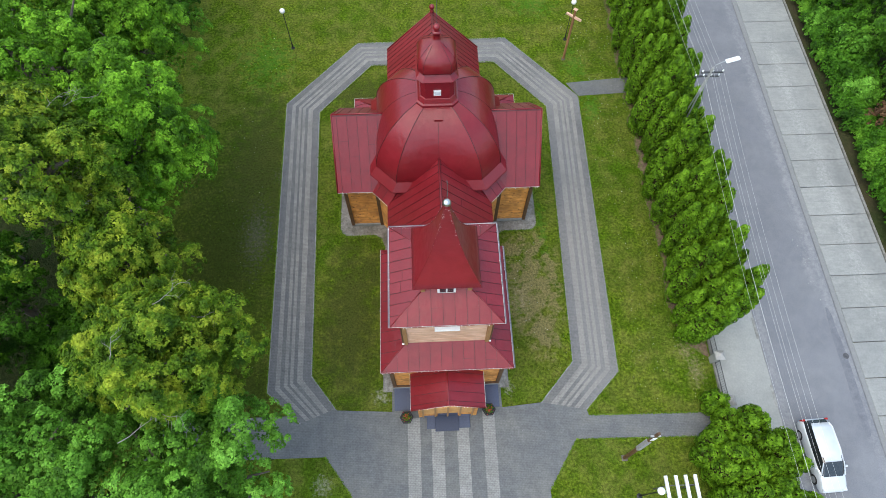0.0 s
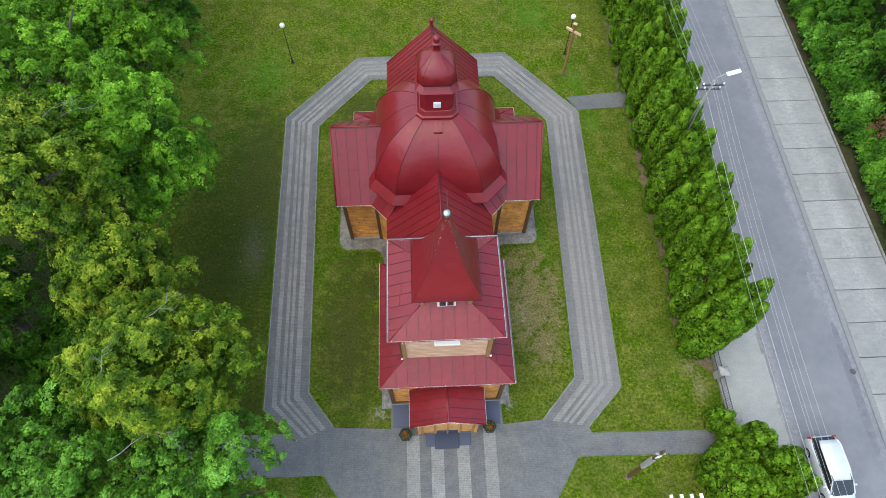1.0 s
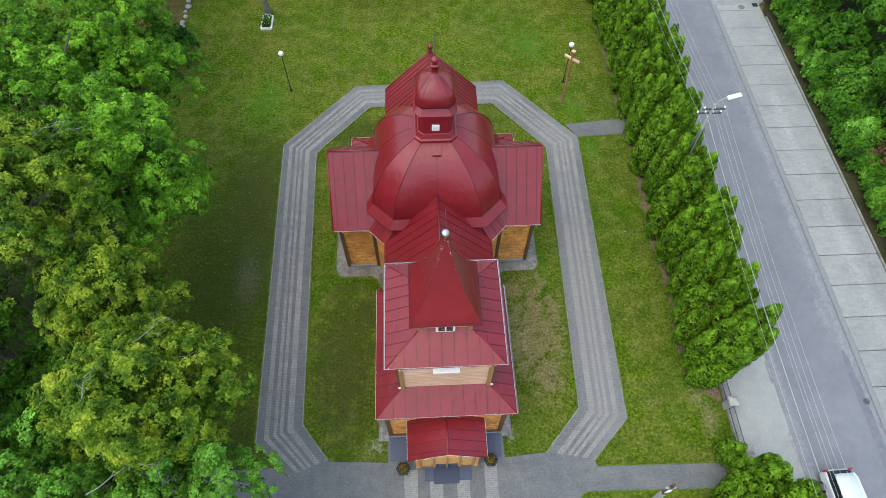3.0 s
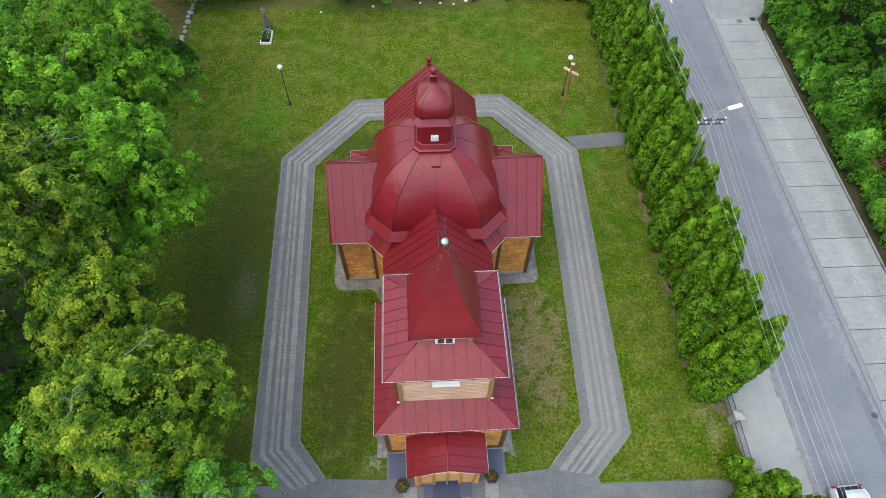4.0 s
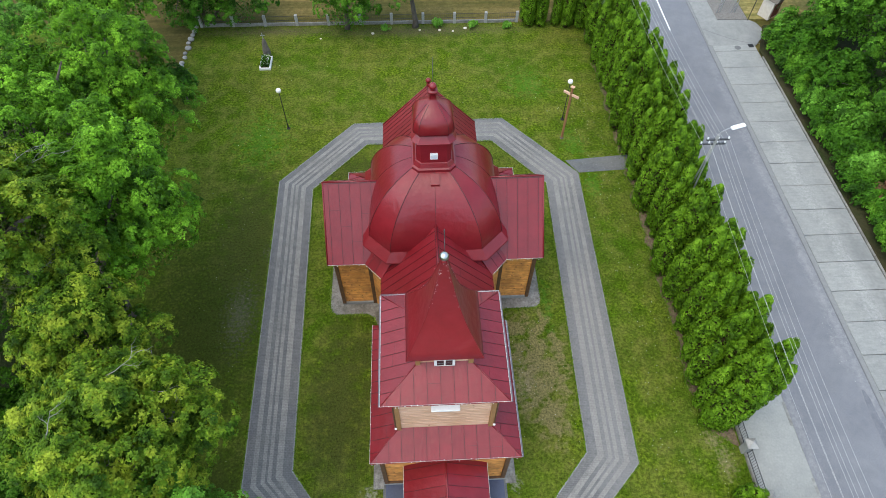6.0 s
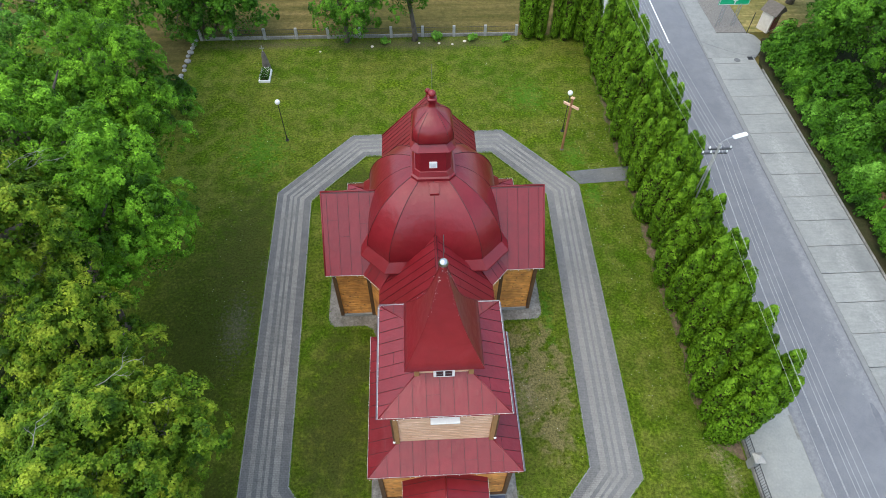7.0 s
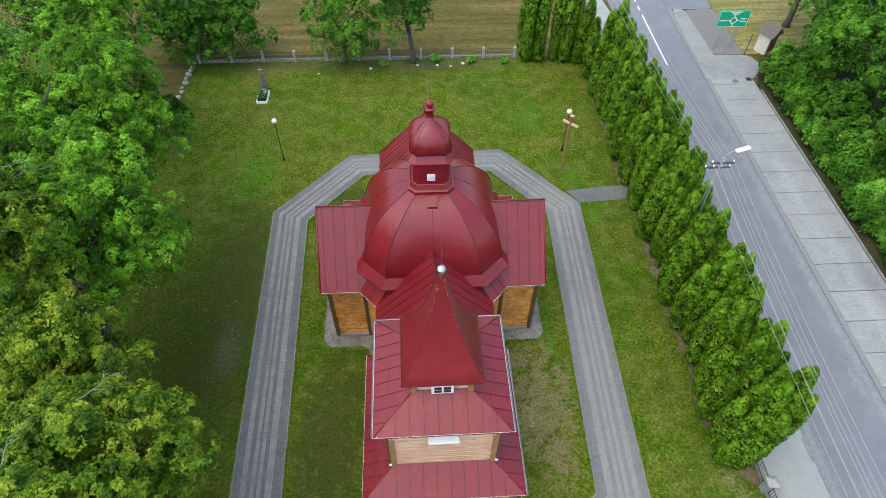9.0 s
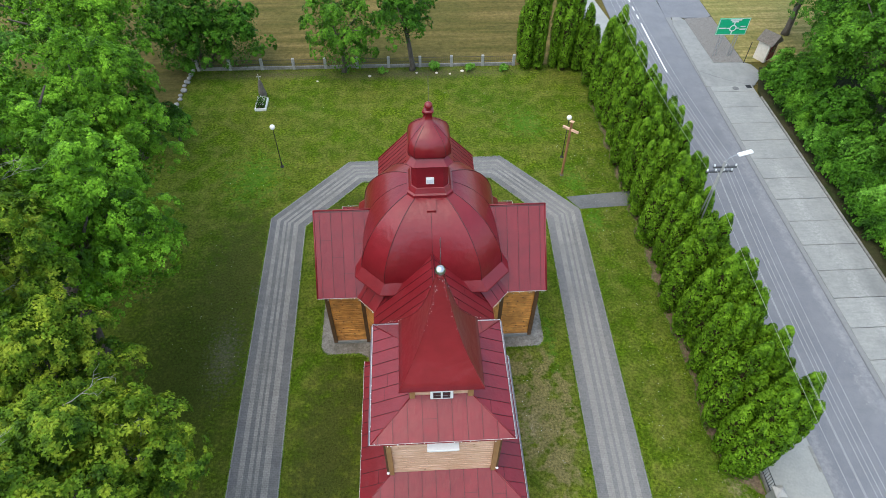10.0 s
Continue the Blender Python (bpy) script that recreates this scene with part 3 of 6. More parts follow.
slab("roadside_grass", [(32.05, 62.0), (32.15, 52.9), (140, 52.3), (140, 140), (31.2, 140)], -0.05, "roadside", "dry roadside grass behind the signboard", "ground", 0.2)
slab("gravel_patch", [(29.1, 53.0), (32.1, 52.9), (32.0, 61.8), (28.9, 61.6)], -0.04, "gravel", "patch of grey gravel at the road side", "gravel", 0.2)
slab("side_road", [(27.0, 62.0), (31.3, 61.8), (60, 75), (60, 80), (27.2, 67)], -0.108, "asphalt", "grey asphalt side road", "road", 0.16)
# near-black floor sheet: the shade under the grove is put into its colour
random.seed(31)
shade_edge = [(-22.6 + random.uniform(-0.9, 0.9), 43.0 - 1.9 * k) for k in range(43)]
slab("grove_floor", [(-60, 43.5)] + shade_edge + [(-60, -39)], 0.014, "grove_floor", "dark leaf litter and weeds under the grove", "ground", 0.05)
slab("soil_bed", [(-27.5, 46.6), (-22.1, 46.6), (-21.6, 53.6), (-27.5, 54.6)], 0.012, "field", "dry grass and bare soil behind the stones", "soil", 0.1)

# paved ring round the church: outer and inner edge, striped between
RING_OUT = [(-9.15, 8.25), (-11.33, 10.25), (-11.65, 33.28), (-6.13, 39.5), (6.28, 39.7), (11.66, 33.2), (11.13, 10.7), (8.75, 8.4)]
RING_IN = [(-7.03, 9.1), (-8.61, 11.2), (-9.05, 32.36), (-5.0, 37.03), (5.18, 37.08), (9.03, 32.3), (8.31, 11.5), (5.97, 8.95)]
ring = thing("ring_path", 0, 37, 0, "striped grey block-paved path ringing the church", "path", kind="structure")
cuts = [0, 0.17, 0.275, 0.37, 0.45, 0.50, 0.58, 0.665, 0.80, 1.0]
for i, (fa, fb) in enumerate(zip(cuts, cuts[1:])):
    bm = bmesh.new()
    rows = []
    for (ox, oy), (ix, iy) in zip(RING_OUT, RING_IN):
        rows.append([bm.verts.new((ox + (ix - ox) * f, oy + (iy - oy) * f, z)) for f, z in ((fa, 0.0), (fa, 0.03), (fb, 0.03), (fb, 0.0))])
    for a, b in zip(rows, rows[1:]):
        for k in range(3):
            bm.faces.new((a[k], a[k + 1], b[k + 1], b[k]))
    bmesh.ops.recalc_face_normals(bm, faces=bm.faces)
    part("paving_band", bm, "pave_mid" if i % 2 else "pave_dark", ring)
for name, line in (("outer_kerb", RING_OUT), ("inner_kerb", RING_IN)):
    bm = bmesh.new()
    for a, b in zip(line, line[1:]):
        v = Vector(b) - Vector(a)
        m = Matrix.Translation((*a, 0)) @ Matrix.Rotation(math.atan2(v.y, v.x), 4, "Z")
        box(bm, 0, v.length, -0.035, 0.035, -0.05, 0.045, m=m)
    part(name, bm, "kerb_pale", ring)

plaza_edge = [(-19, 8.75), (-9.3, 8.75), (-9.15, 8.25), (-7.03, 9.1), (-6.9, 8.98), (-3.45, 8.75), (-3.45, 10.4), (3.45, 10.4), (3.45, 8.75), (5.97, 8.95), (8.75, 8.4), (8.85, 8.05), (17.3, 7.9), (16.6, 6.45), (7.87, 6.62), (5.93, 3.75), (5.9, -12), (-5.9, -12), (-5.88, 3.92), (-7.54, 6.22), (-19, 6.3)]
slab("plaza", plaza_edge, 0.028, "pave_plaza", "blue-grey block paving before the church porch", "paving", 0.1)
for x0, x1, y1 in ((-2.5, -1.72, 8.3), (-1.03, -0.27, 7.95), (0.55, 1.28, 7.95), (2.18, 2.93, 8.6)):
    slab("paving_stripe", [(x0 - 0.07, -12), (x1 - 0.07, -12), (x1, y1), (x0, y1)], 0.034, "pave_light", "pale block-paved stripe leading to the porch", "paving", 0.03)
slab("footpath", [(10.9, 34.6), (11.66, 33.25), (16.9, 33.5), (16.9, 35.1)], 0.026, "pave_plaza", "narrow grey paved path to the hedge", "path", 0.08)

# slab parking strip beside the road, each slab a piece
strip = thing("parking_strip", 29.4, 25, -0.06, "concrete slab parking strip beside the road", "parking strip", kind="structure")
y = -31.17
while y < 50:
    bm = a_box(27.02 + 0.006 * y, 31.4, y + 0.02, y + 2.38, -0.25, -0.05 + random.uniform(-0.012, 0.012), bevel=0.025)
    part("slab", bm, "slab", strip)
    y += 2.4
slab("forecourt", [(27.0, 48.9), (31.6, 48.9), (32.6, 50.1), (33.0, 51.4), (32.7, 52.4), (32.15, 52.85), (29.1, 52.95), (28.9, 61.2), (28.5, 61.9), (27.7, 62.0), (27.3, 60.5)], -0.052, "concrete", "pale concrete forecourt at the end of the parking strip", "pavement", 0.2)
joint = [(27.1 + 4.9 * k / 12, 51.6 - 2.5 * math.sin(math.pi / 2 * k / 12)) for k in range(13)]
slab("forecourt_joint", joint + [(x, y - 0.05) for x, y in reversed(joint)], -0.047, "bitumen", "dark curved joint in the concrete forecourt", "joint", 0.02)
slab("bitumen_joint", [(26.36, -60), (26.41, -60), (26.79, 12), (26.90, 35), (26.96, 62), (26.90, 62), (26.84, 35), (26.73, 12)], -0.086, "bitumen", "dark bitumen joint between asphalt and gutter", "joint", 0.03)
slab("gutter", [(26.41, -60), (26.8, -60), (27.12, 12), (27.3, 35), (27.5, 62), (26.97, 62), (26.91, 35), (26.80, 12)], -0.09, "gutter", "worn concrete gutter edging the road", "gutter", 0.1)
for y0, y1 in ((-60, 47.0),):
    solo("kerb", a_box(31.42, 31.58, y0, y1, -0.2, 0.05, bevel=0.02), "kerb", "pale concrete kerb along the parking strip", "kerb", "structure")
bm = bmesh.new()
for k in range(60):
    box(bm, 20.74 + 0.001 * (k * 1.5 - 40), 20.93 + 0.001 * (k * 1.5 - 40), -40 + k * 1.5, -38.52 + k * 1.5, -0.2, 0.0 + random.uniform(-0.05, 0.012), bevel=0.02)
solo("road_kerb", bm, "kerb_pale", "broken old concrete kerb stones at the road edge", "kerb", "structure")
random.seed(55)
bm = bmesh.new()
for k in range(26):
    x, y, r = random.gauss(25.9, 0.25), random.gauss(17.3, 1.3), random.uniform(0.012, 0.035)
    bm.faces.new([bm.verts.new((x + r * random.uniform(0.6, 1.3) * math.cos(a), y + 1.6 * r * random.uniform(0.6, 1.3) * math.sin(a), -0.104)) for a in (0, 1.2, 2.4, 3.6, 5.0)])
solo("paint_flecks", bm, "footway", "pale worn flecks on the asphalt", "road marking", "stuff")
cover = thing("road_cover", 26.37, 11.15, -0.11, "small round iron cover in the asphalt patch", "manhole cover")
part("lid", tube(bmesh.new(), [(26.37, 11.15, -0.12), (26.37, 11.15, -0.098)], 0.2, 16), "galv_dark", cover)
# lane marking
for y0, y1 in ((51.5, 60.9), (61.9, 62.8), (63.7, 64.6), (65.6, 66.5), (67.5, 68.4)):
    slab("lane_marking", [(23.93, y0), (24.06, y0), (24.06, y1), (23.93, y1)], -0.106, "white", "white painted lane line on the asphalt", "road marking", 0.01)
bm = bmesh.new()
random.seed(5)
v = []
for k in range(26):
    a = 2 * math.pi * k / 26
    v.append(bm.verts.new((26.15 + (0.25 + 0.07 * random.random() - 0.06 * math.sin(a)) * math.copysign(abs(math.cos(a)) ** 0.5, math.cos(a)), 10.3 + (4.1 + 0.4 * random.random()) * math.sin(a), -0.106)))
bm.faces.new(v)
solo("asphalt_patch", bm, "asphalt_patch", "long darker repair patch in the asphalt", "road patch", "structure")
cover = thing("manhole_cover", 29.65, 48.5, -0.05, "round iron manhole cover in the concrete", "manhole cover")
part("lid", tube(bmesh.new(), [(29.65, 48.5, -0.06), (29.65, 48.5, -0.042)], 0.3, 18), "gutter_dark", cover)
solo("drain_grate", a_box(30.75, 31.25, 48.5, 49.0, -0.07, -0.04, bevel=0.01), "iron", "dark iron drain grate in the concrete", "drain grate")

random.seed(12)
edge = [(16.9, 11.6), (16.3, 12.1)] + [(15.45 + random.uniform(-0.25, 0.3), 12.8 + 0.75 * k) for k in range(54)]
slab("hedge_bed", edge + [(17.3, 53.0), (17.3, 11.4)], 0.012, "soil", "strip of bare brown soil under the hedge", "soil", 0.05)

# ---- church ----
church = thing("church", 0, 21, 0, "wooden church with red sheet-metal roofs, dome and bell tower", "church")
DOME_Y = 25.0
EAVE = 5.35


def body_box(x0, x1, y0, y1, z0, z1, mat, name="tower_wall"):
    """Four board walls with corner posts."""
    for a, b in (((x0, y0), (x1, y0)), ((x1, y0), (x1, y1)), ((x1, y1), (x0, y1)), ((x0, y1), (x0, y0))):
        plank_wall(a, b, z0, z1, church, mat, name=name)
    for x, y in ((x0, y0), (x1, y0), (x1, y1), (x0, y1)):
        beam((x, y, z0), (x, y, z1), 0.22, church, "wood_brown" if mat == "wood_pale" else "wood_dark", "corner_post")


# foundations and walls
part("foundation", a_box(-3.4, 3.4, 10.2, 17.3, 0, 0.22, bevel=0.02), "concrete", church)
part("foundation", a_box(-3.05, 3.05, 17.3, 33.5, 0, 0.22, bevel=0.02), "concrete", church)
part("foundation", a_box(-6.25, 6.25, 22.02, 27.98, 0, 0.22, bevel=0.02), "concrete", church)
body_box(-3.25, 3.25, 10.35, 17.2, 0.2, 5.1, "wood")
part("plinth_ledge", a_box(-3.36, 3.36, 10.22, 17.25, 0.22, 0.3, bevel=0.02), "wood_dark", church)
body_box(-2.25, 2.25, 11.35, 16.35, 5.3, 9.75, "wood_pale")
body_box(-1.18, 1.18, 12.65, 15.05, 10.2, 11.7, "wood_pale")
body_box(-6.1, 6.1, 22.1, 27.9, 0.2, 5.2, "wood", "transept_wall")
for sx in (-1, 1):
    part("plinth_ledge", a_box(min(sx * 4.1, sx * 6.2), max(sx * 4.1, sx * 6.2), 22.0, 28.0, 0.22, 0.3, bevel=0.02), "concrete", church)
    plank_wall((sx * 2.95, 17.0), (sx * 2.95, 20.7), 0.2, 5.2, church, name="nave_wall") if sx > 0 else plank_wall((-2.95, 20.7), (-2.95, 17.0), 0.2, 5.2, church, name="nave_wall")
    a, b = (sx * 4.05, 22.1), (sx * 2.95, 20.75)
    plank_wall(*((a, b) if sx < 0 else (b, a)), 0.2, 5.2, church, name="nave_wall")
    beam((sx * 4.05, 22.06, 0.2), (sx * 4.05, 22.06, 5.2), 0.22, church, "wood_dark", "corner_post")
    beam((sx * 2.95, 20.75, 0.2), (sx * 2.95, 20.75, 5.2), 0.22, church, "wood_dark", "corner_post")
    a, b = (sx * 2.95, 27.9), (sx * 2.95, 33.5)
    plank_wall(*((a, b) if sx > 0 else (b, a)), 0.2, 5.0, church, name="chancel_wall")
    x0, x1 = sorted((sx * 2.95, sx * 5.4))
    for a, b in (((x1, 27.9), (x1, 29.9)), ((x1, 29.9), (x0, 29.9)), ((x0, 29.9), (x0, 27.9))):
        plank_wall(a, b, 0.1, 3.8, church, name="sacristy_wall")
plank_wall((2.95, 33.5), (-2.95, 33.5), 0.2, 5.0, church, name="chancel_wall")
# gable triangles of wings and chancel
for sx in (-1, 1):
    bm = bmesh.new()
    x = sx * 6.02
    bm.faces.new([bm.verts.new(p) for p in ((x, 22.1, 5.1), (x, 27.9, 5.1), (x, 25, 8.25))])
    bm.faces.new([bm.verts.new(p) for p in ((x - sx * 0.1, 22.1, 5.1), (x - sx * 0.1, 27.9, 5.1), (x - sx * 0.1, 25, 8.25))])
    part("gable", bm, "wood", church)

roof = child(new("main_roof", mesh("main_roof", [(-0.05, 21, 8.5), (0.05, 21, 8.5), (0.05, 29, 8.5), (-0.05, 29, 8.5)], [(0, 1, 2, 3)], "roof")), church)
# wings
for y0, yr in ((21.6, DOME_Y), (28.4, DOME_Y)):
    for sx in (-1, 1):
        roof_plane([(sx * 6.47, y0, EAVE), (sx * 2.2, y0, EAVE), (sx * 2.2, yr, 8.92), (sx * 6.47, yr, 8.92)], roof, 0.62)
for sx in (-1, 1):
    ridge([(sx * 2.5, DOME_Y, 8.94), (sx * 6.49, DOME_Y, 8.94)], roof)
    for y0 in (21.6, 28.4):
        ridge([(sx * 6.47, y0, EAVE), (sx * 6.47, DOME_Y, 8.93)], roof, 0.045, "verge_trim")
# corner slopes between wing and nave
for sx in (-1, 1):
    roof_plane([(sx * 4.25, 21.58, EAVE + 0.03), (sx * 3.25, 20.5, EAVE + 0.03), (sx * 2.0, 21.7, 6.95), (sx * 3.0, 22.8, 6.95)], roof, 0.6)
# nave and chancel
for sx in (-1, 1):
    roof_plane([(sx * 3.3, 16.6, 5.3), (sx * 3.3, 22.6, 5.3), (0, 22.6, 8.85), (0, 16.6, 8.85)], roof, 0.55)
    roof_plane([(sx * 3.3, 27.4, 5.05), (sx * 3.3, 33.9, 5.05), (0, 33.9, 8.5), (0, 27.4, 8.5)], roof, 0.4)
    ridge([(sx * 3.3, 33.9, 5.05), (0, 33.9, 8.52)], roof, 0.045, "verge_trim")
    x0, x1 = sx * 2.6, sx * 5.72
    roof_plane([(x1, 27.9, 3.95), (x1, 30.3, 3.95), (sx * 3.9, 28.9, 4.75), (sx * 2.6, 27.9, 4.75)], roof, 0.5)
    roof_plane([(x1, 30.3, 3.95), (x0, 30.3, 3.95), (x0, 28.9, 4.75), (sx * 3.9, 28.9, 4.75)], roof, 0.5)
ridge([(0, 16.6, 8.87), (0, 22.0, 8.87)], roof)
ridge([(0, 28, 8.52), (0, 33.92, 8.52)], roof)
bm = bmesh.new()
lathe(bm, [(0.13, 8.4), (0.13, 8.62), (0.08, 8.66), (0.08, 8.78), (0.17, 8.83), (0.19, 8.95), (0.12, 9.06), (0.02, 9.1)], (0, 33.85, ngon(10)))
part("finial", bm, "roof", church, smooth=True)

# dome: a chamfered square drawn in to the lantern
S, A = 2.62, 3.86
PLAN = [(-S, -A), (S, -A), (A, -S), (A, S), (S, A), (-S, A), (-A, S), (-A, -S)]
dome = child(new("dome", mesh("dome_drum", *(lambda vs: (vs, [(k, (k + 1) % 8, 8 + (k + 1) % 8, 8 + k) for k in range(8)]))([(x * 0.97, DOME_Y + y * 0.97, z) for z in (5.0, 7.3) for x, y in PLAN]), "roof")), church)
part("dome_skirt", lathe(bmesh.new(), [(1.11, 6.58), (1.105, 6.63), (1.0, 7.1), (0.97, 7.1)], (0, DOME_Y, PLAN)), "roof", dome)
PROFILE = [(1.0, 7.05), (0.995, 7.35), (0.983, 7.7), (0.962, 8.05), (0.93, 8.4), (0.887, 8.78), (0.835, 9.14), (0.772, 9.5), (0.70, 9.83), (0.62, 10.13), (0.53, 10.4), (0.43, 10.62), (0.33, 10.78), (0.26, 10.85)]
LANT = [(x, y) for x, y in ((-0.72, -1.0), (0.72, -1.0), (1.0, -0.72), (1.0, 0.72), (0.72, 1.0), (-0.72, 1.0), (-1.0, 0.72), (-1.0, -0.72))]
ORDER = [(x, y) for x, y in sorted(PLAN, key=lambda p: math.atan2(p[1], p[0]))]
LANT = sorted(LANT, key=lambda p: math.atan2(p[1], p[0]))


def dome_point(k, i, u):
    """On facet k at ring i, u from one rib to the next."""
    z = PROFILE[i][1]
    c = Vector(ORDER[k % 8]).lerp(Vector(ORDER[(k + 1) % 8]), u) * PROFILE[i][0]
    return Vector((c.x, DOME_Y + c.y, z))


for k in range(8):
    long_side = (Vector(ORDER[k]) - Vector(ORDER[(k + 1) % 8])).length > 3
    mid = (Vector(ORDER[k]) + Vector(ORDER[(k + 1) % 8])).normalized().to_3d()
    halves = ((0.0, 0.5), (0.5, 1.0)) if long_side else ((0.0, 1.0),)
    for u0, u1 in halves:
        bm = bmesh.new()
        grid = [[bm.verts.new(dome_point(k, i, u0 + (u1 - u0) * (0.004 + 0.992 * c / 4)) + mid * random.uniform(-0.014, 0.014)) for c in range(5)] for i in range(len(PROFILE))]
        for g0, g1 in zip(grid, grid[1:]):
            for c in range(4):
                bm.faces.new((g0[c], g0[c + 1], g1[c + 1], g1[c]))
        part("dome_panel", bm, "roof", dome, smooth=True)
    for u in ((0.0, 0.5) if long_side else (0.0,)):
        part("dome_seam", tube(bmesh.new(), [dome_point(k, i, u) for i in range(len(PROFILE))], 0.024 if u == 0 else 0.016, 5), "seam", dome)
part("dome_lining", lathe(bmesh.new(), [(s * 0.86, z - 0.12) for s, z in PROFILE], (0, DOME_Y, ORDER)), "seam", dome)
hatch = bmesh.new()
v = [hatch.verts.new((x, y, z + dz)) for dz in (-0.05, 0.13) for x, y, z in ((-0.22, 23.06, 10.48), (0.27, 23.06, 10.48), (0.27, 23.62, 10.74), (-0.22, 23.62, 10.74))]
for q in ((3, 2, 1, 0), (4, 5, 6, 7), (0, 1, 5, 4), (1, 2, 6, 5), (2, 3, 7, 6), (3, 0, 4, 7)):
    hatch.faces.new([v[i] for i in q])
part("dome_hatch", hatch, "roof", dome)

lantern = child(new("lantern", mesh("lantern", *(lambda vs: (vs, [(k, (k + 1) % 8, 8 + (k + 1) % 8, 8 + k) for k in range(8)]))([(x * 0.95, DOME_Y + y * 0.95, z) for z in (10.6, 13.0) for x, y in LANT]), "roof")), church)
OCT = (0, DOME_Y, LANT)
part("lantern_base", lathe(bmesh.new(), [(1.2, 10.6), (1.21, 10.98), (1.12, 11.04), (1.0, 11.3), (0.97, 11.32)], OCT), "roof", lantern)
part("lantern_brim", lathe(bmesh.new(), [(0.95, 12.8), (1.17, 12.84), (1.18, 12.88), (0.92, 13.2), (0.8, 13.24)], OCT), "roof", lantern)
bulb = [(0.84, 13.18), (0.95, 13.24), (1.04, 13.36), (1.07, 13.55), (1.05, 13.82), (0.99, 14.05), (0.88, 14.26), (0.71, 14.44), (0.51, 14.62), (0.32, 14.8), (0.2, 14.95), (0.17, 15.0), (0.17, 15.38), (0.24, 15.41), (0.24, 15.49), (0.12, 15.53)]
part("onion_bulb", lathe(bmesh.new(), bulb, OCT), "roof", lantern, smooth=True)
for k in range(8):
    x, y = OCT[2][k]
    part("bulb_seam", tube(bmesh.new(), [(x * s, DOME_Y + y * s, z) for s, z in bulb[:10]], 0.014, 5), "seam", lantern)
part("finial_ball", ball(bmesh.new(), 0, DOME_Y, 15.72, 0.2), "roof", lantern, smooth=True)


def roof_cross(x, y, z, h, w, parent):
    """A slim wrought cross with looped ends, its arms along the nave."""
    bm = bmesh.new()
    tube(bm, [(x, y, z), (x, y, z + h)], 0.011, 6)
    tube(bm, [(x, y - w / 2, z + h * 0.66), (x, y + w / 2, z + h * 0.66)], 0.009, 6)
    for py, pz in ((y, z + h), (y - w / 2, z + h * 0.66), (y + w / 2, z + h * 0.66)):
        for k in range(10):
            a0, a1 = 2 * math.pi * k / 10, 2 * math.pi * (k + 1) / 10
            tube(bm, [(x, py + 0.07 * math.cos(a0), pz + 0.07 * math.sin(a0)), (x, py + 0.07 * math.cos(a1), pz + 0.07 * math.sin(a1))], 0.007, 4)
    part("roof_cross", bm, "galv_dark", parent)


roof_cross(0, DOME_Y, 15.85, 1.5, 0.6, lantern)
win = part("lantern_window", a_box(-0.21, 0.21, 23.98, 24.08, 11.6, 12.02, bevel=0.01), "white", lantern)
part("pane", a_box(-0.15, 0.15, 23.96, 23.99, 11.68, 11.94), "headlight", win)

# lower tower roof, hipped round the upper stage
tower = child(new("tower_roof", mesh("tower_roof", [(-2.2, 12, 5.9), (2.2, 12, 5.9), (2.2, 16, 5.9), (-2.2, 16, 5.9)], [(0, 1, 2, 3)], "roof")), church)


def gutter(a, b, parent):
    """A half-round trough open to the sky from a to b."""
    a, b = Vector(a), Vector(b)
    side = Vector((b.y - a.y, a.x - b.x, 0)).normalized()
    bm = bmesh.new()
    rows = []
    for p in (a, b):
        arc = [math.pi * k / 8 for k in range(9)]
        rows.append([bm.verts.new(p + side * (r * math.cos(t)) - Vector((0, 0, r * math.sin(t)))) for r, ts in ((0.045, arc), (0.037, arc[::-1])) for t in ts])
    for k in range(18):
        bm.faces.new((rows[0][k], rows[1][k], rows[1][(k + 1) % 18], rows[0][(k + 1) % 18]))
    bm.faces.new(rows[0][::-1])
    bm.faces.new(rows[1])
    part("gutter", bm, "gutter_tin", parent, "pale tin gutter", smooth=True)


def skirt_roof(e, ze, w, zw, step):
    """Four slopes from the eave rectangle e to the wall rectangle w, with hips."""
    E = [(e[0], e[2], ze), (e[1], e[2], ze), (e[1], e[3], ze), (e[0], e[3], ze)]
    W = [(w[0], w[2], zw), (w[1], w[2], zw), (w[1], w[3], zw), (w[0], w[3], zw)]
    for k in range(4):
        j = (k + 1) % 4
        roof_plane([E[k], E[j], W[j], W[k]], tower, step)
        ridge([E[k], W[k]], tower, 0.03, "hip_cap")
        part("eave_board", tube(bmesh.new(), [(E[k][0], E[k][1], ze - 0.07), (E[j][0], E[j][1], ze - 0.07)], 0.035, 6), "roof", tower)


skirt_roof((-3.72, 3.72, 9.9, 17.5), 5.25, (-2.2, 2.2, 11.4, 16.3), 6.0, 0.62)
gutter((3.78, 9.9, 5.22), (3.78, 17.5, 5.22), tower)
for x in (-2.95, 2.93):
    gutter((x, 11.0, 9.74), (x, 16.66, 9.74), tower)
gutter((-2.95, 16.71, 9.74), (2.93, 16.71, 9.74), tower)
skirt_roof((-2.9, 2.88, 11.0, 16.66), 9.77, (-1.15, 1.15, 12.7, 15.0), 10.58, 0.6)
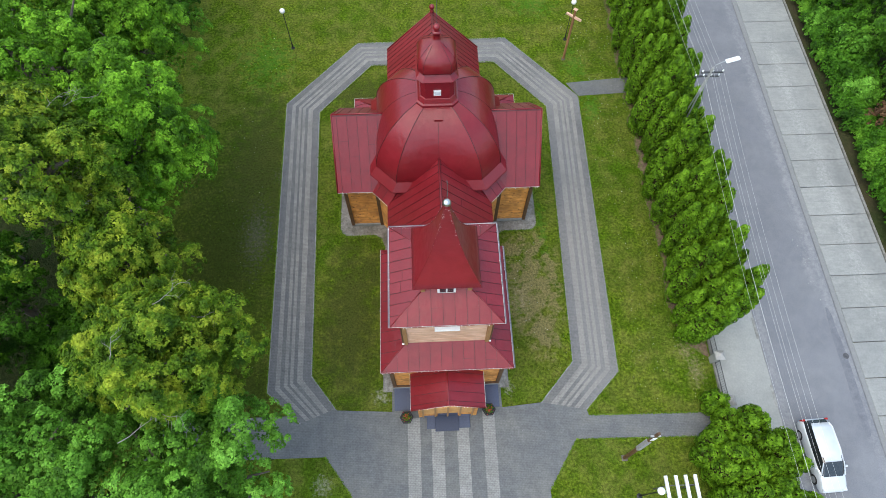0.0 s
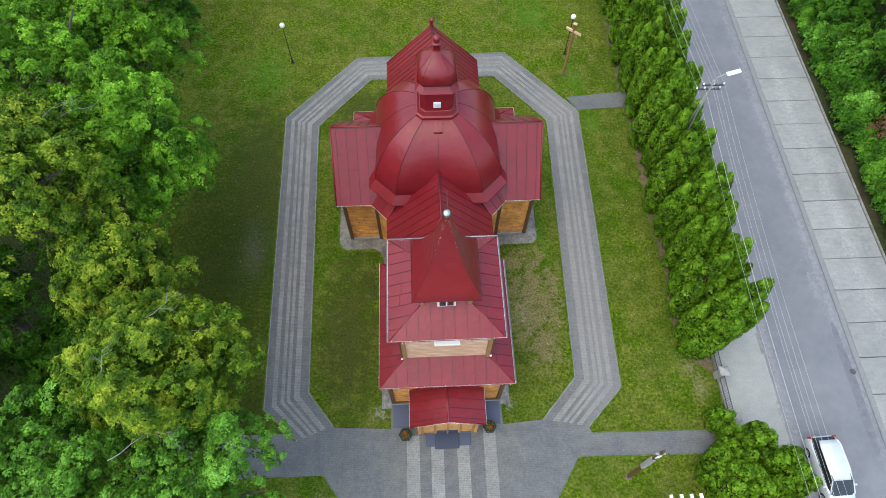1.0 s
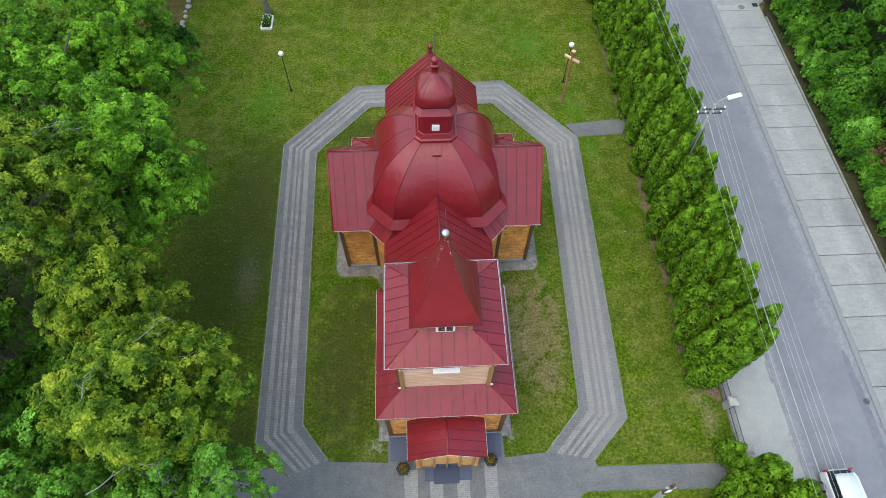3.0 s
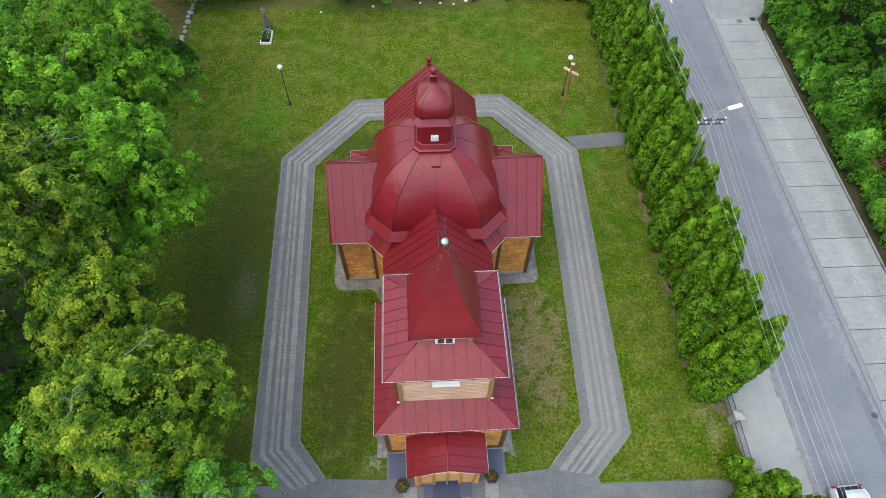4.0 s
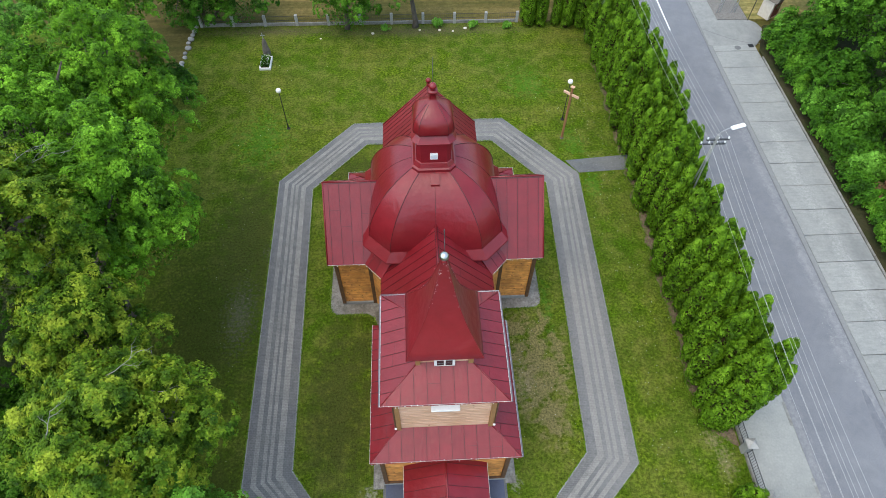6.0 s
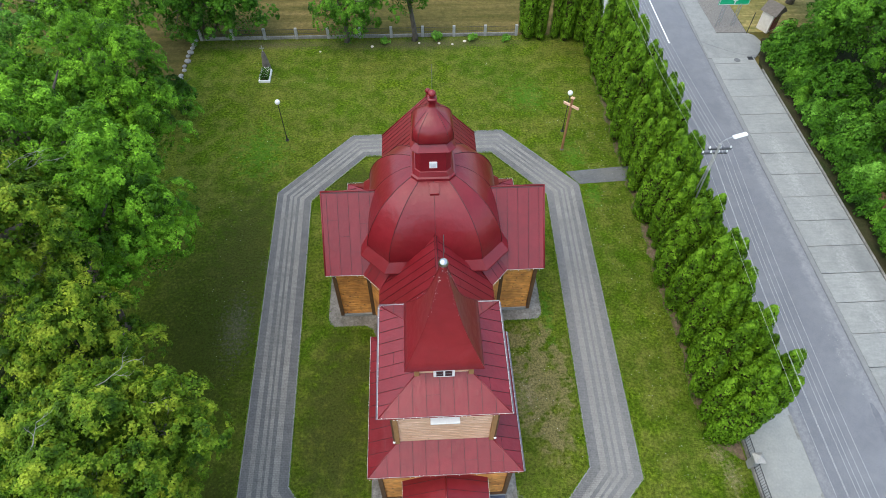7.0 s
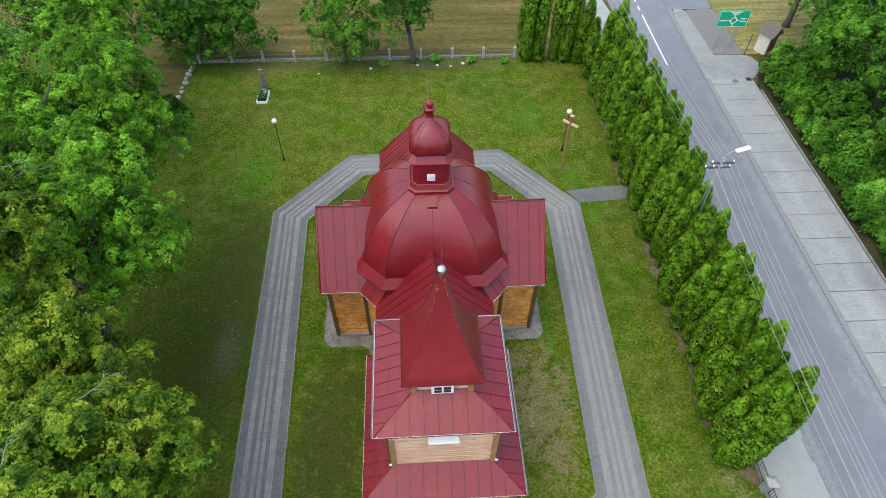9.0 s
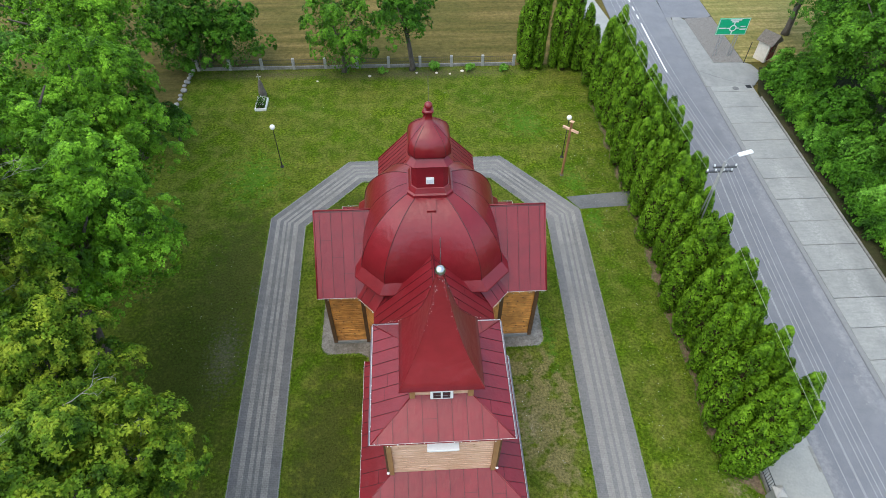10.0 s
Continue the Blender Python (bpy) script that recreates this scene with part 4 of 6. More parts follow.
# spire with a flared foot
spire = child(new("spire", mesh("spire_core", *(lambda vs: (vs, [(0, 1, 2, 3)]))([(-1.3, 12.6, 11.75), (1.3, 12.6, 11.75), (1.3, 15.2, 11.75), (-1.3, 15.2, 11.75)]), "seam")), church)
SQ = (0, 13.9, [(-1, -1), (1, -1), (1, 1), (-1, 1)])
sp = [(1.65, 11.56), (1.67, 11.62), (1.49, 12.0), (1.30, 12.38), (1.08, 12.85), (0.84, 13.45), (0.65, 14.05), (0.47, 14.8), (0.34, 15.45), (0.20, 16.15), (0.10, 16.7)]
for k in range(4):
    bm = bmesh.new()
    (ax, ay), (bx, by) = SQ[2][k], SQ[2][(k + 1) % 4]
    g = [[bm.verts.new(((ax + (bx - ax) * u) * s, 13.9 + (ay + (by - ay) * u) * s, z)) for u in (0.004, 0.25, 0.5, 0.75, 0.996)] for s, z in sp]
    for g0, g1 in zip(g, g[1:]):
        for c in range(4):
            bm.faces.new((g0[c], g0[c + 1], g1[c + 1], g1[c]))
    part("spire_face", bm, "roof", spire, smooth=True)
    part("hip_cap", tube(bmesh.new(), [(ax * s, 13.9 + ay * s, z) for s, z in sp], 0.02, 5), "roof", spire)
bm = lathe(bmesh.new(), [(0.13, 16.6), (0.13, 16.72), (0.08, 16.76), (0.08, 16.8)], (0, 13.9, ngon(10)))
part("spire_collar", bm, "roof", spire, smooth=True)
part("finial_ball", ball(bmesh.new(), 0, 13.9, 16.95, 0.185, 18, 12), "silver", spire, "silver ball finial", smooth=True)
roof_cross(0, 13.9, 17.25, 1.25, 0.6, spire)

# windows on the tower
win = part("tower_window", a_box(-0.6, 0.6, 11.24, 11.36, 8.2, 8.75, bevel=0.015), "white", church, "white window under a white hood")
part("hood", a_box(-0.66, 0.66, 11.02, 11.36, 8.75, 8.85, bevel=0.015), "white", win)
for x in (-0.29, 0.29):
    part("pane", a_box(x - 0.24, x + 0.24, 11.225, 11.245, 8.28, 8.66), "headlight", win)
win = part("bell_window", a_box(-0.46, 0.46, 12.42, 12.66, 10.6, 11.25, bevel=0.01), "white", church, "white bell-stage window with dark panes")
for x in (-0.19, 0.19):
    for z0, z1 in ((10.7, 10.88), (10.92, 11.15)):
        part("pane", a_box(x - 0.15, x + 0.15, 12.405, 12.425, z0, z1), "glass", win)
for sx in (-1, 1):
    bm = tube(bmesh.new(), [(sx * 2.45, 11.2, 9.6), (sx * 2.4, 11.25, 9.3), (sx * 2.4, 11.25, 6.25)], 0.045, 8)
    part("downpipe", bm, "wood_dark", church)
    part("lamp_box", ball(bmesh.new(), sx * 2.4, 11.2, 6.3, 0.07, 8, 6), "white", church)

# porch
porch = child(new("porch", mesh("porch_floor", [(-1.75, 8.3, 0.2), (1.6, 8.3, 0.2), (1.6, 10.3, 0.2), (-1.75, 10.3, 0.2)], [(0, 1, 2, 3)], "granite")), church)
for sx in (-1, 1):
    roof_plane([(sx * 2.17, 8.18, 3.05), (sx * 2.17, 10.4, 3.05), (0, 10.4, 4.15), (0, 8.18, 4.15)], porch, 0.55)
    ridge([(sx * 2.17, 8.18, 3.05), (0, 8.18, 4.16)], porch, 0.04, "verge_trim")
    for y in (8.42, 10.2):
        beam((sx * 1.68, y, 0.1), (sx * 1.68, y, 3.1), 0.2, porch, "wood", "post")
    plank_wall(*(((-1.68, 10.2), (-1.68, 8.5)) if sx < 0 else ((1.68, 8.5), (1.68, 10.2))), 0.1, 1.1, porch, name="parapet")
    x0, x1 = sorted((sx * 0.72, sx * 1.6))
    plank_wall((x0, 8.4), (x1, 8.4), 0.1, 1.15, porch, name="parapet")
    beam((sx * 0.72, 8.42, 0.1), (sx * 0.72, 8.42, 3.3), 0.18, porch, "wood", "post")
    beam((sx * 0.72, 8.44, 2.3), (sx * 1.25, 8.44, 3.1), 0.1, porch, "wood_brown", "brace")
ridge([(0, 8.16, 4.17), (0, 10.4, 4.17)], porch, 0.05)
bm = bmesh.new()
for k in range(13):
    x = -1.82 + k * 0.28
    box(bm, x, x + 0.262, 8.33, 8.38, 2.85, 4.0 - abs(x + 0.13) * 0.5)
part("gable_boards", bm, "wood", porch)
part("steps_lower", a_box(-1.3, 1.38, 7.6, 8.4, 0.0, 0.13, bevel=0.015), "granite_blue", porch)
part("steps_upper", a_box(-0.78, 0.68, 7.42, 8.4, 0.131, 0.22, bevel=0.015), "granite_dark", porch)
for k in range(4):
    x0 = -1.5 + 0.75 * k
    leaf = part("panel", a_box(x0 + 0.06, x0 + 0.69, 8.31, 8.36, 1.2, 2.85, bevel=0.01), "wood_tan", porch)
    part("inset", a_box(x0 + 0.14, x0 + 0.61, 8.29, 8.315, 1.32, 2.7, bevel=0.008), "wood_tan", leaf)
for k in range(5):
    part("mullion", a_box(-1.56 + 0.75 * k, -1.45 + 0.75 * k, 8.29, 8.4, 0.22, 2.95, bevel=0.01), "wood_brown", porch)
for x in (-1, 1):
    part("door_leaf", a_box(min(x * 0.03, x * 0.9), max(x * 0.03, x * 0.9), 10.2, 10.28, 0.25, 2.4, bevel=0.02), "wood_dark", porch)

# concrete apron round the walls
for sx in (-1, 1):
    outline = [(sx * x, y) for x, y in ((3.0, 17.6), (3.85, 17.6), (3.85, 20.2), (4.1, 20.9), (4.6, 21.25), (6.6, 21.25), (6.95, 21.5), (7.05, 21.9), (7.05, 28.6), (6.0, 28.9), (6.0, 31.0), (3.9, 31.0), (3.9, 34.3), (3.0, 34.3))]
    slab("apron", outline, 0.05, "apron", "weathered concrete apron at the church wall", "apron", 0.12)
    slab("side_paving", [(sx * 2.25, 8.8), (sx * 3.3, 8.8), (sx * 3.3, 10.3), (sx * 2.25, 10.3)], 0.07, "granite", "blue-grey granite paving beside the porch", "paving", 0.1)
    slab("apron", [(sx * 3.4, 10.0), (sx * 4.0, 10.0), (sx * 4.0, 17.6), (sx * 3.4, 17.6)], 0.045, "apron", "weathered concrete apron at the tower wall", "apron", 0.12)

# ---- foliage ----
def leaf_mesh(name, centres, normals, size, mat, rng, long=1.0, up=None, corners=4):
    """Many small folded leaves as one mesh."""
    n = len(centres)
    nrm = normals / np.maximum(np.linalg.norm(normals, axis=1, keepdims=True), 1e-6)
    ref = rng.normal(size=(n, 3)) if up is None else up + 0.35 * rng.normal(size=(n, 3))
    t = ref - nrm * (ref * nrm).sum(1, keepdims=True)
    t /= np.maximum(np.linalg.norm(t, axis=1, keepdims=True), 1e-6)
    b = np.cross(nrm, t)
    s = (size * rng.uniform(0.65, 1.3, n))[:, None]
    fold = nrm * s * 0.28
    if corners == 4:
        v = np.stack([centres - t * s * long, centres + b * s * 0.72 - fold, centres + t * s * long, centres - b * s * 0.72 - fold], 1).reshape(-1, 3)
        tri = np.concatenate([np.arange(n)[:, None] * 4 + [0, 1, 2], np.arange(n)[:, None] * 4 + [0, 2, 3]], 1).reshape(-1)
    else:
        v = np.stack([centres - t * s * 0.6 + b * s * 0.8, centres + t * s * long, centres - t * s * 0.6 - b * s * 0.8], 1).reshape(-1, 3)
        tri = np.arange(3 * n)
    me = bpy.data.meshes.new(name)
    me.vertices.add(len(v))
    me.vertices.foreach_set("co", v.astype(np.float32).ravel())
    me.loops.add(len(tri))
    me.loops.foreach_set("vertex_index", tri.astype(np.int32))
    me.polygons.add(len(tri) // 3)
    me.polygons.foreach_set("loop_start", np.arange(0, len(tri), 3, dtype=np.int32))
    me.materials.append(M[mat])
    me.update(calc_edges=True)
    me.validate()
    return me


def unit(rng, n):
    d = rng.normal(size=(n, 3))
    return d / np.linalg.norm(d, axis=1, keepdims=True)


def crown_points(rng, rx, rz, clumps, per, spread):
    """Leaf places on domed boughs made of leaf rosettes, over a lumpy crown about the origin: centres, normals, leaf directions."""
    d = unit(rng, clumps)
    d[:, 2] = np.where(d[:, 2] < -0.3, -d[:, 2], d[:, 2])
    lobes = unit(rng, 9)
    bulge = 0.72 + 0.38 * np.max(np.clip(d @ lobes.T, 0, 1) ** 4, axis=1)
    rad = np.where(rng.random(clumps) < 0.76, rng.uniform(0.76, 1.06, clumps), rng.uniform(0.4, 0.7, clumps)) * bulge
    c = d * rad[:, None] * np.array([rx * 1.09, rx * 1.09, rz])

    def frames(n):
        n = n / np.linalg.norm(n, axis=1, keepdims=True)
        a = np.cross(n, rng.normal(size=n.shape))
        a /= np.linalg.norm(a, axis=1, keepdims=True)
        return n, a, np.cross(n, a)

    n, a, b = frames(0.55 * d * np.array([1, 1, 0.6]) + np.array([0, 0, 0.8]) + 0.16 * rng.normal(size=d.shape))
    ros = 22
    reach = np.repeat(spread * rng.uniform(0.7, 1.3, clumps), ros)
    turn = rng.uniform(0, 2 * math.pi, clumps * ros)
    far = 0.88 * reach * np.sqrt(rng.random(clumps * ros))
    n, a, b = (np.repeat(v, ros, 0) for v in (n, a, b))
    out = np.cos(turn)[:, None] * a + np.sin(turn)[:, None] * b
    lift = 0.42 * reach - 1.25 * far ** 2 / reach + rng.normal(0, 0.06 * spread, len(far))
    c = np.repeat(c, ros, 0) + out * far[:, None] + n * lift[:, None]
    # rosettes
    n, a, b = frames(n + out * (0.95 * far / reach)[:, None] + 0.2 * rng.normal(size=n.shape))
    k = max(3, per // ros)
    wide = np.repeat(spread * rng.uniform(0.15, 0.28, len(c)), k)
    turn = rng.uniform(0, 2 * math.pi, len(c) * k)
    far = wide * np.sqrt(rng.uniform(0.04, 1.0, len(turn)))
    n, a, b = (np.repeat(v, k, 0) for v in (n, a, b))
    out = np.cos(turn)[:, None] * a + np.sin(turn)[:, None] * b
    p = np.repeat(c, k, 0) + out * far[:, None] + n * (-0.35 * far ** 2 / wide + rng.normal(0, 0.035 * spread, len(far)))[:, None]
    return p, n + out * (0.5 * far / wide)[:, None] + 0.28 * rng.normal(size=n.shape), out


def make_tree(x, y, height, rx, rz, mat, label, clumps=170, per=110, leaf=0.17, seed=1, spread=1.0, lean=(0, 0), category="tree", name="tree", group="churchyard trees"):
    rng = np.random.default_rng(seed)
    t = thing(name, x, y, 0, label, category, group)
    cz = height - rz
    cx, cy = x + lean[0], y + lean[1]
    bm = bmesh.new()
    r0 = 0.028 * height
    fork = max(cz - rz * 0.55, height * 0.2)
    tube(bm, [(x, y, -0.1), (x + 0.05, y, 0.5), (x + lean[0] * 0.3, y + lean[1] * 0.3, fork), (cx, cy, cz + rz * 0.3)], [r0 * 1.35, r0, r0 * 0.7, r0 * 0.08], 9)
    part("trunk", bm, "bark", t, smooth=True)
    for k in range(8):
        a = 2 * math.pi * (k + rng.uniform(-0.3, 0.3)) / 8
        reach = rx * rng.uniform(0.55, 0.9)
        z0 = fork + rng.uniform(0, 0.5) * rz
        z1 = cz + rng.uniform(-0.1, 0.6) * rz
        p0 = Vector((x + lean[0] * 0.4, y + lean[1] * 0.4, z0))
        p2 = Vector((cx + math.cos(a) * reach, cy + math.sin(a) * reach, z1))
        p1 = p0.lerp(p2, 0.5) + Vector((0, 0, 0.3))
        bm = tube(bmesh.new(), [p0, p1, p2], [r0 * 0.45, r0 * 0.28, r0 * 0.08], 6)
        part("limb", bm, "bark", t, smooth=True)
    p, nr, out = crown_points(rng, rx, rz, clumps, per, spread)
    # larger leaves added deep inside the crown to block light and darken its gaps
    deep = 34 * clumps
    q = unit(rng, deep) * (rng.uniform(0.25, 0.68, deep) ** 0.8)[:, None] * np.array([rx, rx, rz])
    p, nr, out = np.concatenate([p, q]), np.concatenate([nr, unit(rng, deep) + np.array([0, 0, 0.8])]), np.concatenate([out, unit(rng, deep)])
    size = np.concatenate([np.full(len(p) - deep, leaf), np.full(deep, 0.028 * rx)])
    me = leaf_mesh("crown", p + np.array([cx, cy, cz]), nr, size, mat, rng, 1.0, out, 3)
    child(new("crown", me), t)
    return t


def make_thuja(height, radius, seed, lobes=7, bulk=0.3, name="thuja", label="dense green thuja of a tall clipped hedge", group="hedge thujas"):
    """A dense thuja of several fat flame-shaped leaders covered in knobbly sprays, at the origin."""
    rng = np.random.default_rng(seed)
    t = thing(name, 0, 0, 0, label, "conifer", group)
    part("trunk", tube(bmesh.new(), [(0, 0, -0.1), (0, 0, height * 0.7)], [0.14, 0.05], 7), "bark", t)
    turn = rng.uniform(0, 6.3)
    tips = [(0.0, 0.0, height, 0.44 * radius, 0.0, 0.0)]
    for k in range(lobes):
        a = turn + 2 * math.pi * (k + rng.uniform(-0.25, 0.25)) / max(lobes, 1)
        off = radius * rng.uniform(0.58, 0.74)
        lean = radius * rng.uniform(-0.12, 0.1)
        tips.append((off * math.cos(a), off * math.sin(a), height * rng.uniform(0.62, 0.98), radius * rng.uniform(0.34, 0.43), lean * math.cos(a), lean * math.sin(a)))

    def girth(f, w):
        return w * np.where(f < bulk, 0.66 + 0.34 * f / bulk, np.clip(1 - (np.maximum(f - bulk, 0) / (1 - bulk)) ** 2.6, 0, 1) ** 0.58)

    C, N = [], []
    core = bmesh.new()
    for i, (tx, ty, h, w, lx, ly) in enumerate(tips):
        m = int(2 * math.pi * w * 0.8 * h / 0.19)
        f = (np.arange(m) + rng.random(m)) / m
        a = np.arange(m) * 2.39996 + rng.uniform(-0.35, 0.35, m)
        size = rng.uniform(0.22, 0.42, m) * (1 - 0.25 * f)
        r = np.maximum(girth(f, w) - 0.45 * size, 0) * rng.uniform(0.93, 1.05, m)
        out = np.stack([np.cos(a), np.sin(a), np.zeros(m)], 1)
        c = np.stack([tx + lx * f, ty + ly * f, 0.2 + f * (h - 0.4)], 1) + out * r[:, None]
        keep = np.ones(m, bool)
        for j, (ux, uy, g, v, mx, my) in enumerate(tips):
            if j != i:
                q = np.clip((c[:, 2] - 0.2) / (g - 0.4), 0, 1)
                keep &= ~((np.hypot(c[:, 0] - ux - mx * q, c[:, 1] - uy - my * q) < girth(q, v) - 0.3) & (c[:, 2] < g - 0.5))
        c, out, size = c[keep], out[keep], size[keep]
        tall = size * rng.uniform(1.15, 1.6, len(c))
        # solid dark bodies added inside each leader to give its clefts shade colour
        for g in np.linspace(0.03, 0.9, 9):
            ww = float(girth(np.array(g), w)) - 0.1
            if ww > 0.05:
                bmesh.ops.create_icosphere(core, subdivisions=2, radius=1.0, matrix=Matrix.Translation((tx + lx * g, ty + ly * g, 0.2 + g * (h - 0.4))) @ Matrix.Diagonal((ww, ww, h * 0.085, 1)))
        k = 58
        e = unit(rng, len(c) * k)
        o = np.repeat(out, k, 0) + np.array([0, 0, 0.45])
        side = (e * o).sum(1, keepdims=True)
        e = np.where(side < -0.25, e - 2 * side * o / (o * o).sum(1, keepdims=True), e)
        ext = np.repeat(np.stack([size, size, tall], 1), k, 0)
        C.append(np.repeat(c, k, 0) + e * ext * rng.uniform(0.88, 1.04, (len(e), 1)))
        N.append(e + 0.17 * rng.normal(size=e.shape))
    C, N = np.concatenate(C), np.concatenate(N)
    C[:, 2] = np.maximum(C[:, 2], 0.05)
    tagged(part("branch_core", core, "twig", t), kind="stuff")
    up = np.tile(np.array([0, 0, 1.0]), (len(C), 1)) + 0.5 * N
    child(new("foliage", leaf_mesh("foliage", C, N, 0.07, "thuja", rng, 1.2, up, 3)), t)
    return t


# hedge: pairs of plants side by side
protos = [make_thuja(7.5, 1.38, 11, 6), make_thuja(7.0, 1.42, 12, 5), make_thuja(7.2, 1.38, 13, 5)]
columns = [make_thuja(9.5, 1.35, 71, 5, 0.72, name="cypress", label="tall columnar conifer at the fence corner")]
random.seed(21)
first = set()
HEDGE = [(16.6, 13.5 + 2.75 * k, 1.0) for k in range(14)] + [(18.05, 14.5 + 2.75 * k, 0.96) for k in range(14)]
columns[0].location = (10.75, 53.3, 0)
copy_thing(columns[0], pose(13.75, 53.1, 0, 0, 0, 110))
HEDGE += [(15.6, 52.6, 0.95)]
for k, (x, y, s) in enumerate(HEDGE):
    x, y, s = x + random.uniform(-0.15, 0.15), y + random.uniform(-0.15, 0.15), s * random.uniform(0.95, 1.05)
    m = pose(x, y, 0, 0, 0, random.uniform(0, 360))
    src = protos[k % 3]
    if k < 3:
        src.matrix_basis = m @ Matrix.Diagonal((s, s, s, 1))
    else:
        old = src.scale.copy()
        src.scale = (s, s, s)
        copy_thing(src, m)
        src.scale = old

for k, (x, y, h, r) in enumerate(((16.6, 8.35, 2.0, 0.75), (17.2, 6.7, 4.0, 1.25), (15.95, 5.0, 4.2, 1.5), (18.7, 4.9, 4.8, 1.35), (16.6, 2.9, 4.6, 1.6), (18.6, 2.4, 4.6, 1.5))):
    make_thuja(h, r, 500 + k, 6, 0.5, "bushy_conifer", "bushy yellow-green conifer at the street fence", "street conifers").location = (x, y, 0)

# churchyard trees
grove = {}
TREES = [
    (-20.4, 21.8, 16.5, 3.7, 6.4, "leaf", "tall green maple at the lawn edge", 2, 220, 185, (3.8, 0.6)),
    (-20.5, 31.5, 16.0, 4.4, 6.4, "leaf", "broad green maple at the lawn edge", 6, 230, 170, (1.0, 0)),
    (-23.0, 26.0, 18.0, 5.2, 6.0, "leaf", "tall green maple in the grove", 7, 210, 150),
    (-19.3, 18.0, 19.0, 3.8, 4.8, "leaf_yellow", "tall maple with yellowing leaves", 3, 190, 180),
    (-16.3, 14.8, 14.4, 2.9, 5.0, "leaf_yellow", "maple with yellow-green leaves", 8, 150, 170),
    (-14.0, 9.4, 16.0, 3.4, 5.4, "leaf_yellow", "maple with yellowing leaves beside the path", 4, 210, 185, (1.0, 0.2)),
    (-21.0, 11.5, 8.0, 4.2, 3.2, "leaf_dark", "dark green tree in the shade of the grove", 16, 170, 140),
    (-12.2, 4.0, 14.0, 4.5, 5.4, "leaf_bright", "bright green maple near the forecourt", 5, 230, 180),
    (-19.3, 4.0, 15.0, 5.0, 5.2, "leaf_bright", "bright green maple in the grove", 14, 210, 150),
    (-23.2, 41.0, 15.5, 4.6, 5.2, "leaf", "green maple beside the bare bed", 9, 200, 140),
    (-28.5, 35.0, 17.0, 5.5, 6.0, "leaf_bright", "green maple in the grove", 10, 180, 120),
    (-28.5, 47.5, 16.0, 5.5, 6.0, "leaf", "green maple behind the bare bed", 17, 170, 110),
    (-29.5, 20.0, 18.0, 5.5, 6.5, "leaf_bright", "green maple in the grove", 18, 160, 110),
    (-28.0, 9.0, 16.5, 5.5, 6.0, "leaf", "green maple in the grove", 19, 150, 110),
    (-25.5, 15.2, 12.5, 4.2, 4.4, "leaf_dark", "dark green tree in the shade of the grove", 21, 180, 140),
    (-30.5, 13.0, 14.5, 4.6, 5.0, "leaf_yellow", "yellowing maple in the grove", 22, 170, 140),
    (-25.0, 5.0, 12.0, 4.2, 4.6, "leaf_bright", "bright green maple in the grove", 23, 190, 150),
    (-35.0, 56.0, 16.0, 6.0, 6.5, "leaf_dark", "dark green tree behind the yard", 15, 140, 90),
]
for x, y, h, rx, rz, mat, label, seed, clumps, per, *rest in TREES:
    lean = rest[0] if rest else (0, 0)
    grove[seed] = make_tree(x, y, h, rx, rz, mat, label, int(clumps * 0.46), int(per * 4.3), 0.069, seed, 1.0, lean)


def bare_branch(tree, x, y, z, heading, length, seed):
    """A leafless forked branch that shows at the outside of a crown."""
    rng = np.random.default_rng(seed)
    bm = bmesh.new()

    def grow(p, a, rise, left, r, depth):
        pts, radii = [p], [r]
        for k in range(4):
            a += rng.uniform(-0.35, 0.35)
            p = p + Vector((math.cos(a) * math.cos(rise), math.sin(a) * math.cos(rise), math.sin(rise))) * left / 4
            pts.append(p)
            radii.append(r * (1 - 0.2 * (k + 1)))
            if depth and k > 0:
                grow(p, a + rng.choice((-1, 1)) * rng.uniform(0.5, 0.95), rise + rng.uniform(-0.3, 0.3), left * rng.uniform(0.35, 0.6), r * 0.55, depth - 1)
        tube(bm, pts, radii, 5)

    grow(Vector((x, y, z)), radians(heading), 0.1, length, 0.026, 2)
    part("bare_branch", bm, "bark_pale", tree, "pale leafless branch", smooth=True)


for seed, x, y, z, heading, length in ((3, -18.6, 19.8, 15.8, 35, 2.0), (3, -18.2, 19.4, 16.4, 60, 1.6), (8, -18.2, 16.0, 13.6, 10, 1.1), (4, -12.8, 11.0, 14.1, 30, 1.3), (4, -11.6, 10.9, 12.8, 0, 1.2), (4, -13.4, 8.2, 15.5, 70, 0.9), (5, -13.6, 5.4, 13.3, 35, 2.0), (5, -13.2, 6.4, 12.9, -10, 1.8), (5, -12.2, 6.2, 13.3, 80, 1.4)):
    bare_branch(grove[seed], x, y, z, heading, length, int(100 + 10 * length + heading))
make_tree(-20.6, 43.0, 3.6, 1.7, 1.7, "leaf_dark", "dark green shrub at the lawn edge", 45, 120, 0.1, 61, 0.5, category="shrub", name="shrub", group="lawn shrubs")
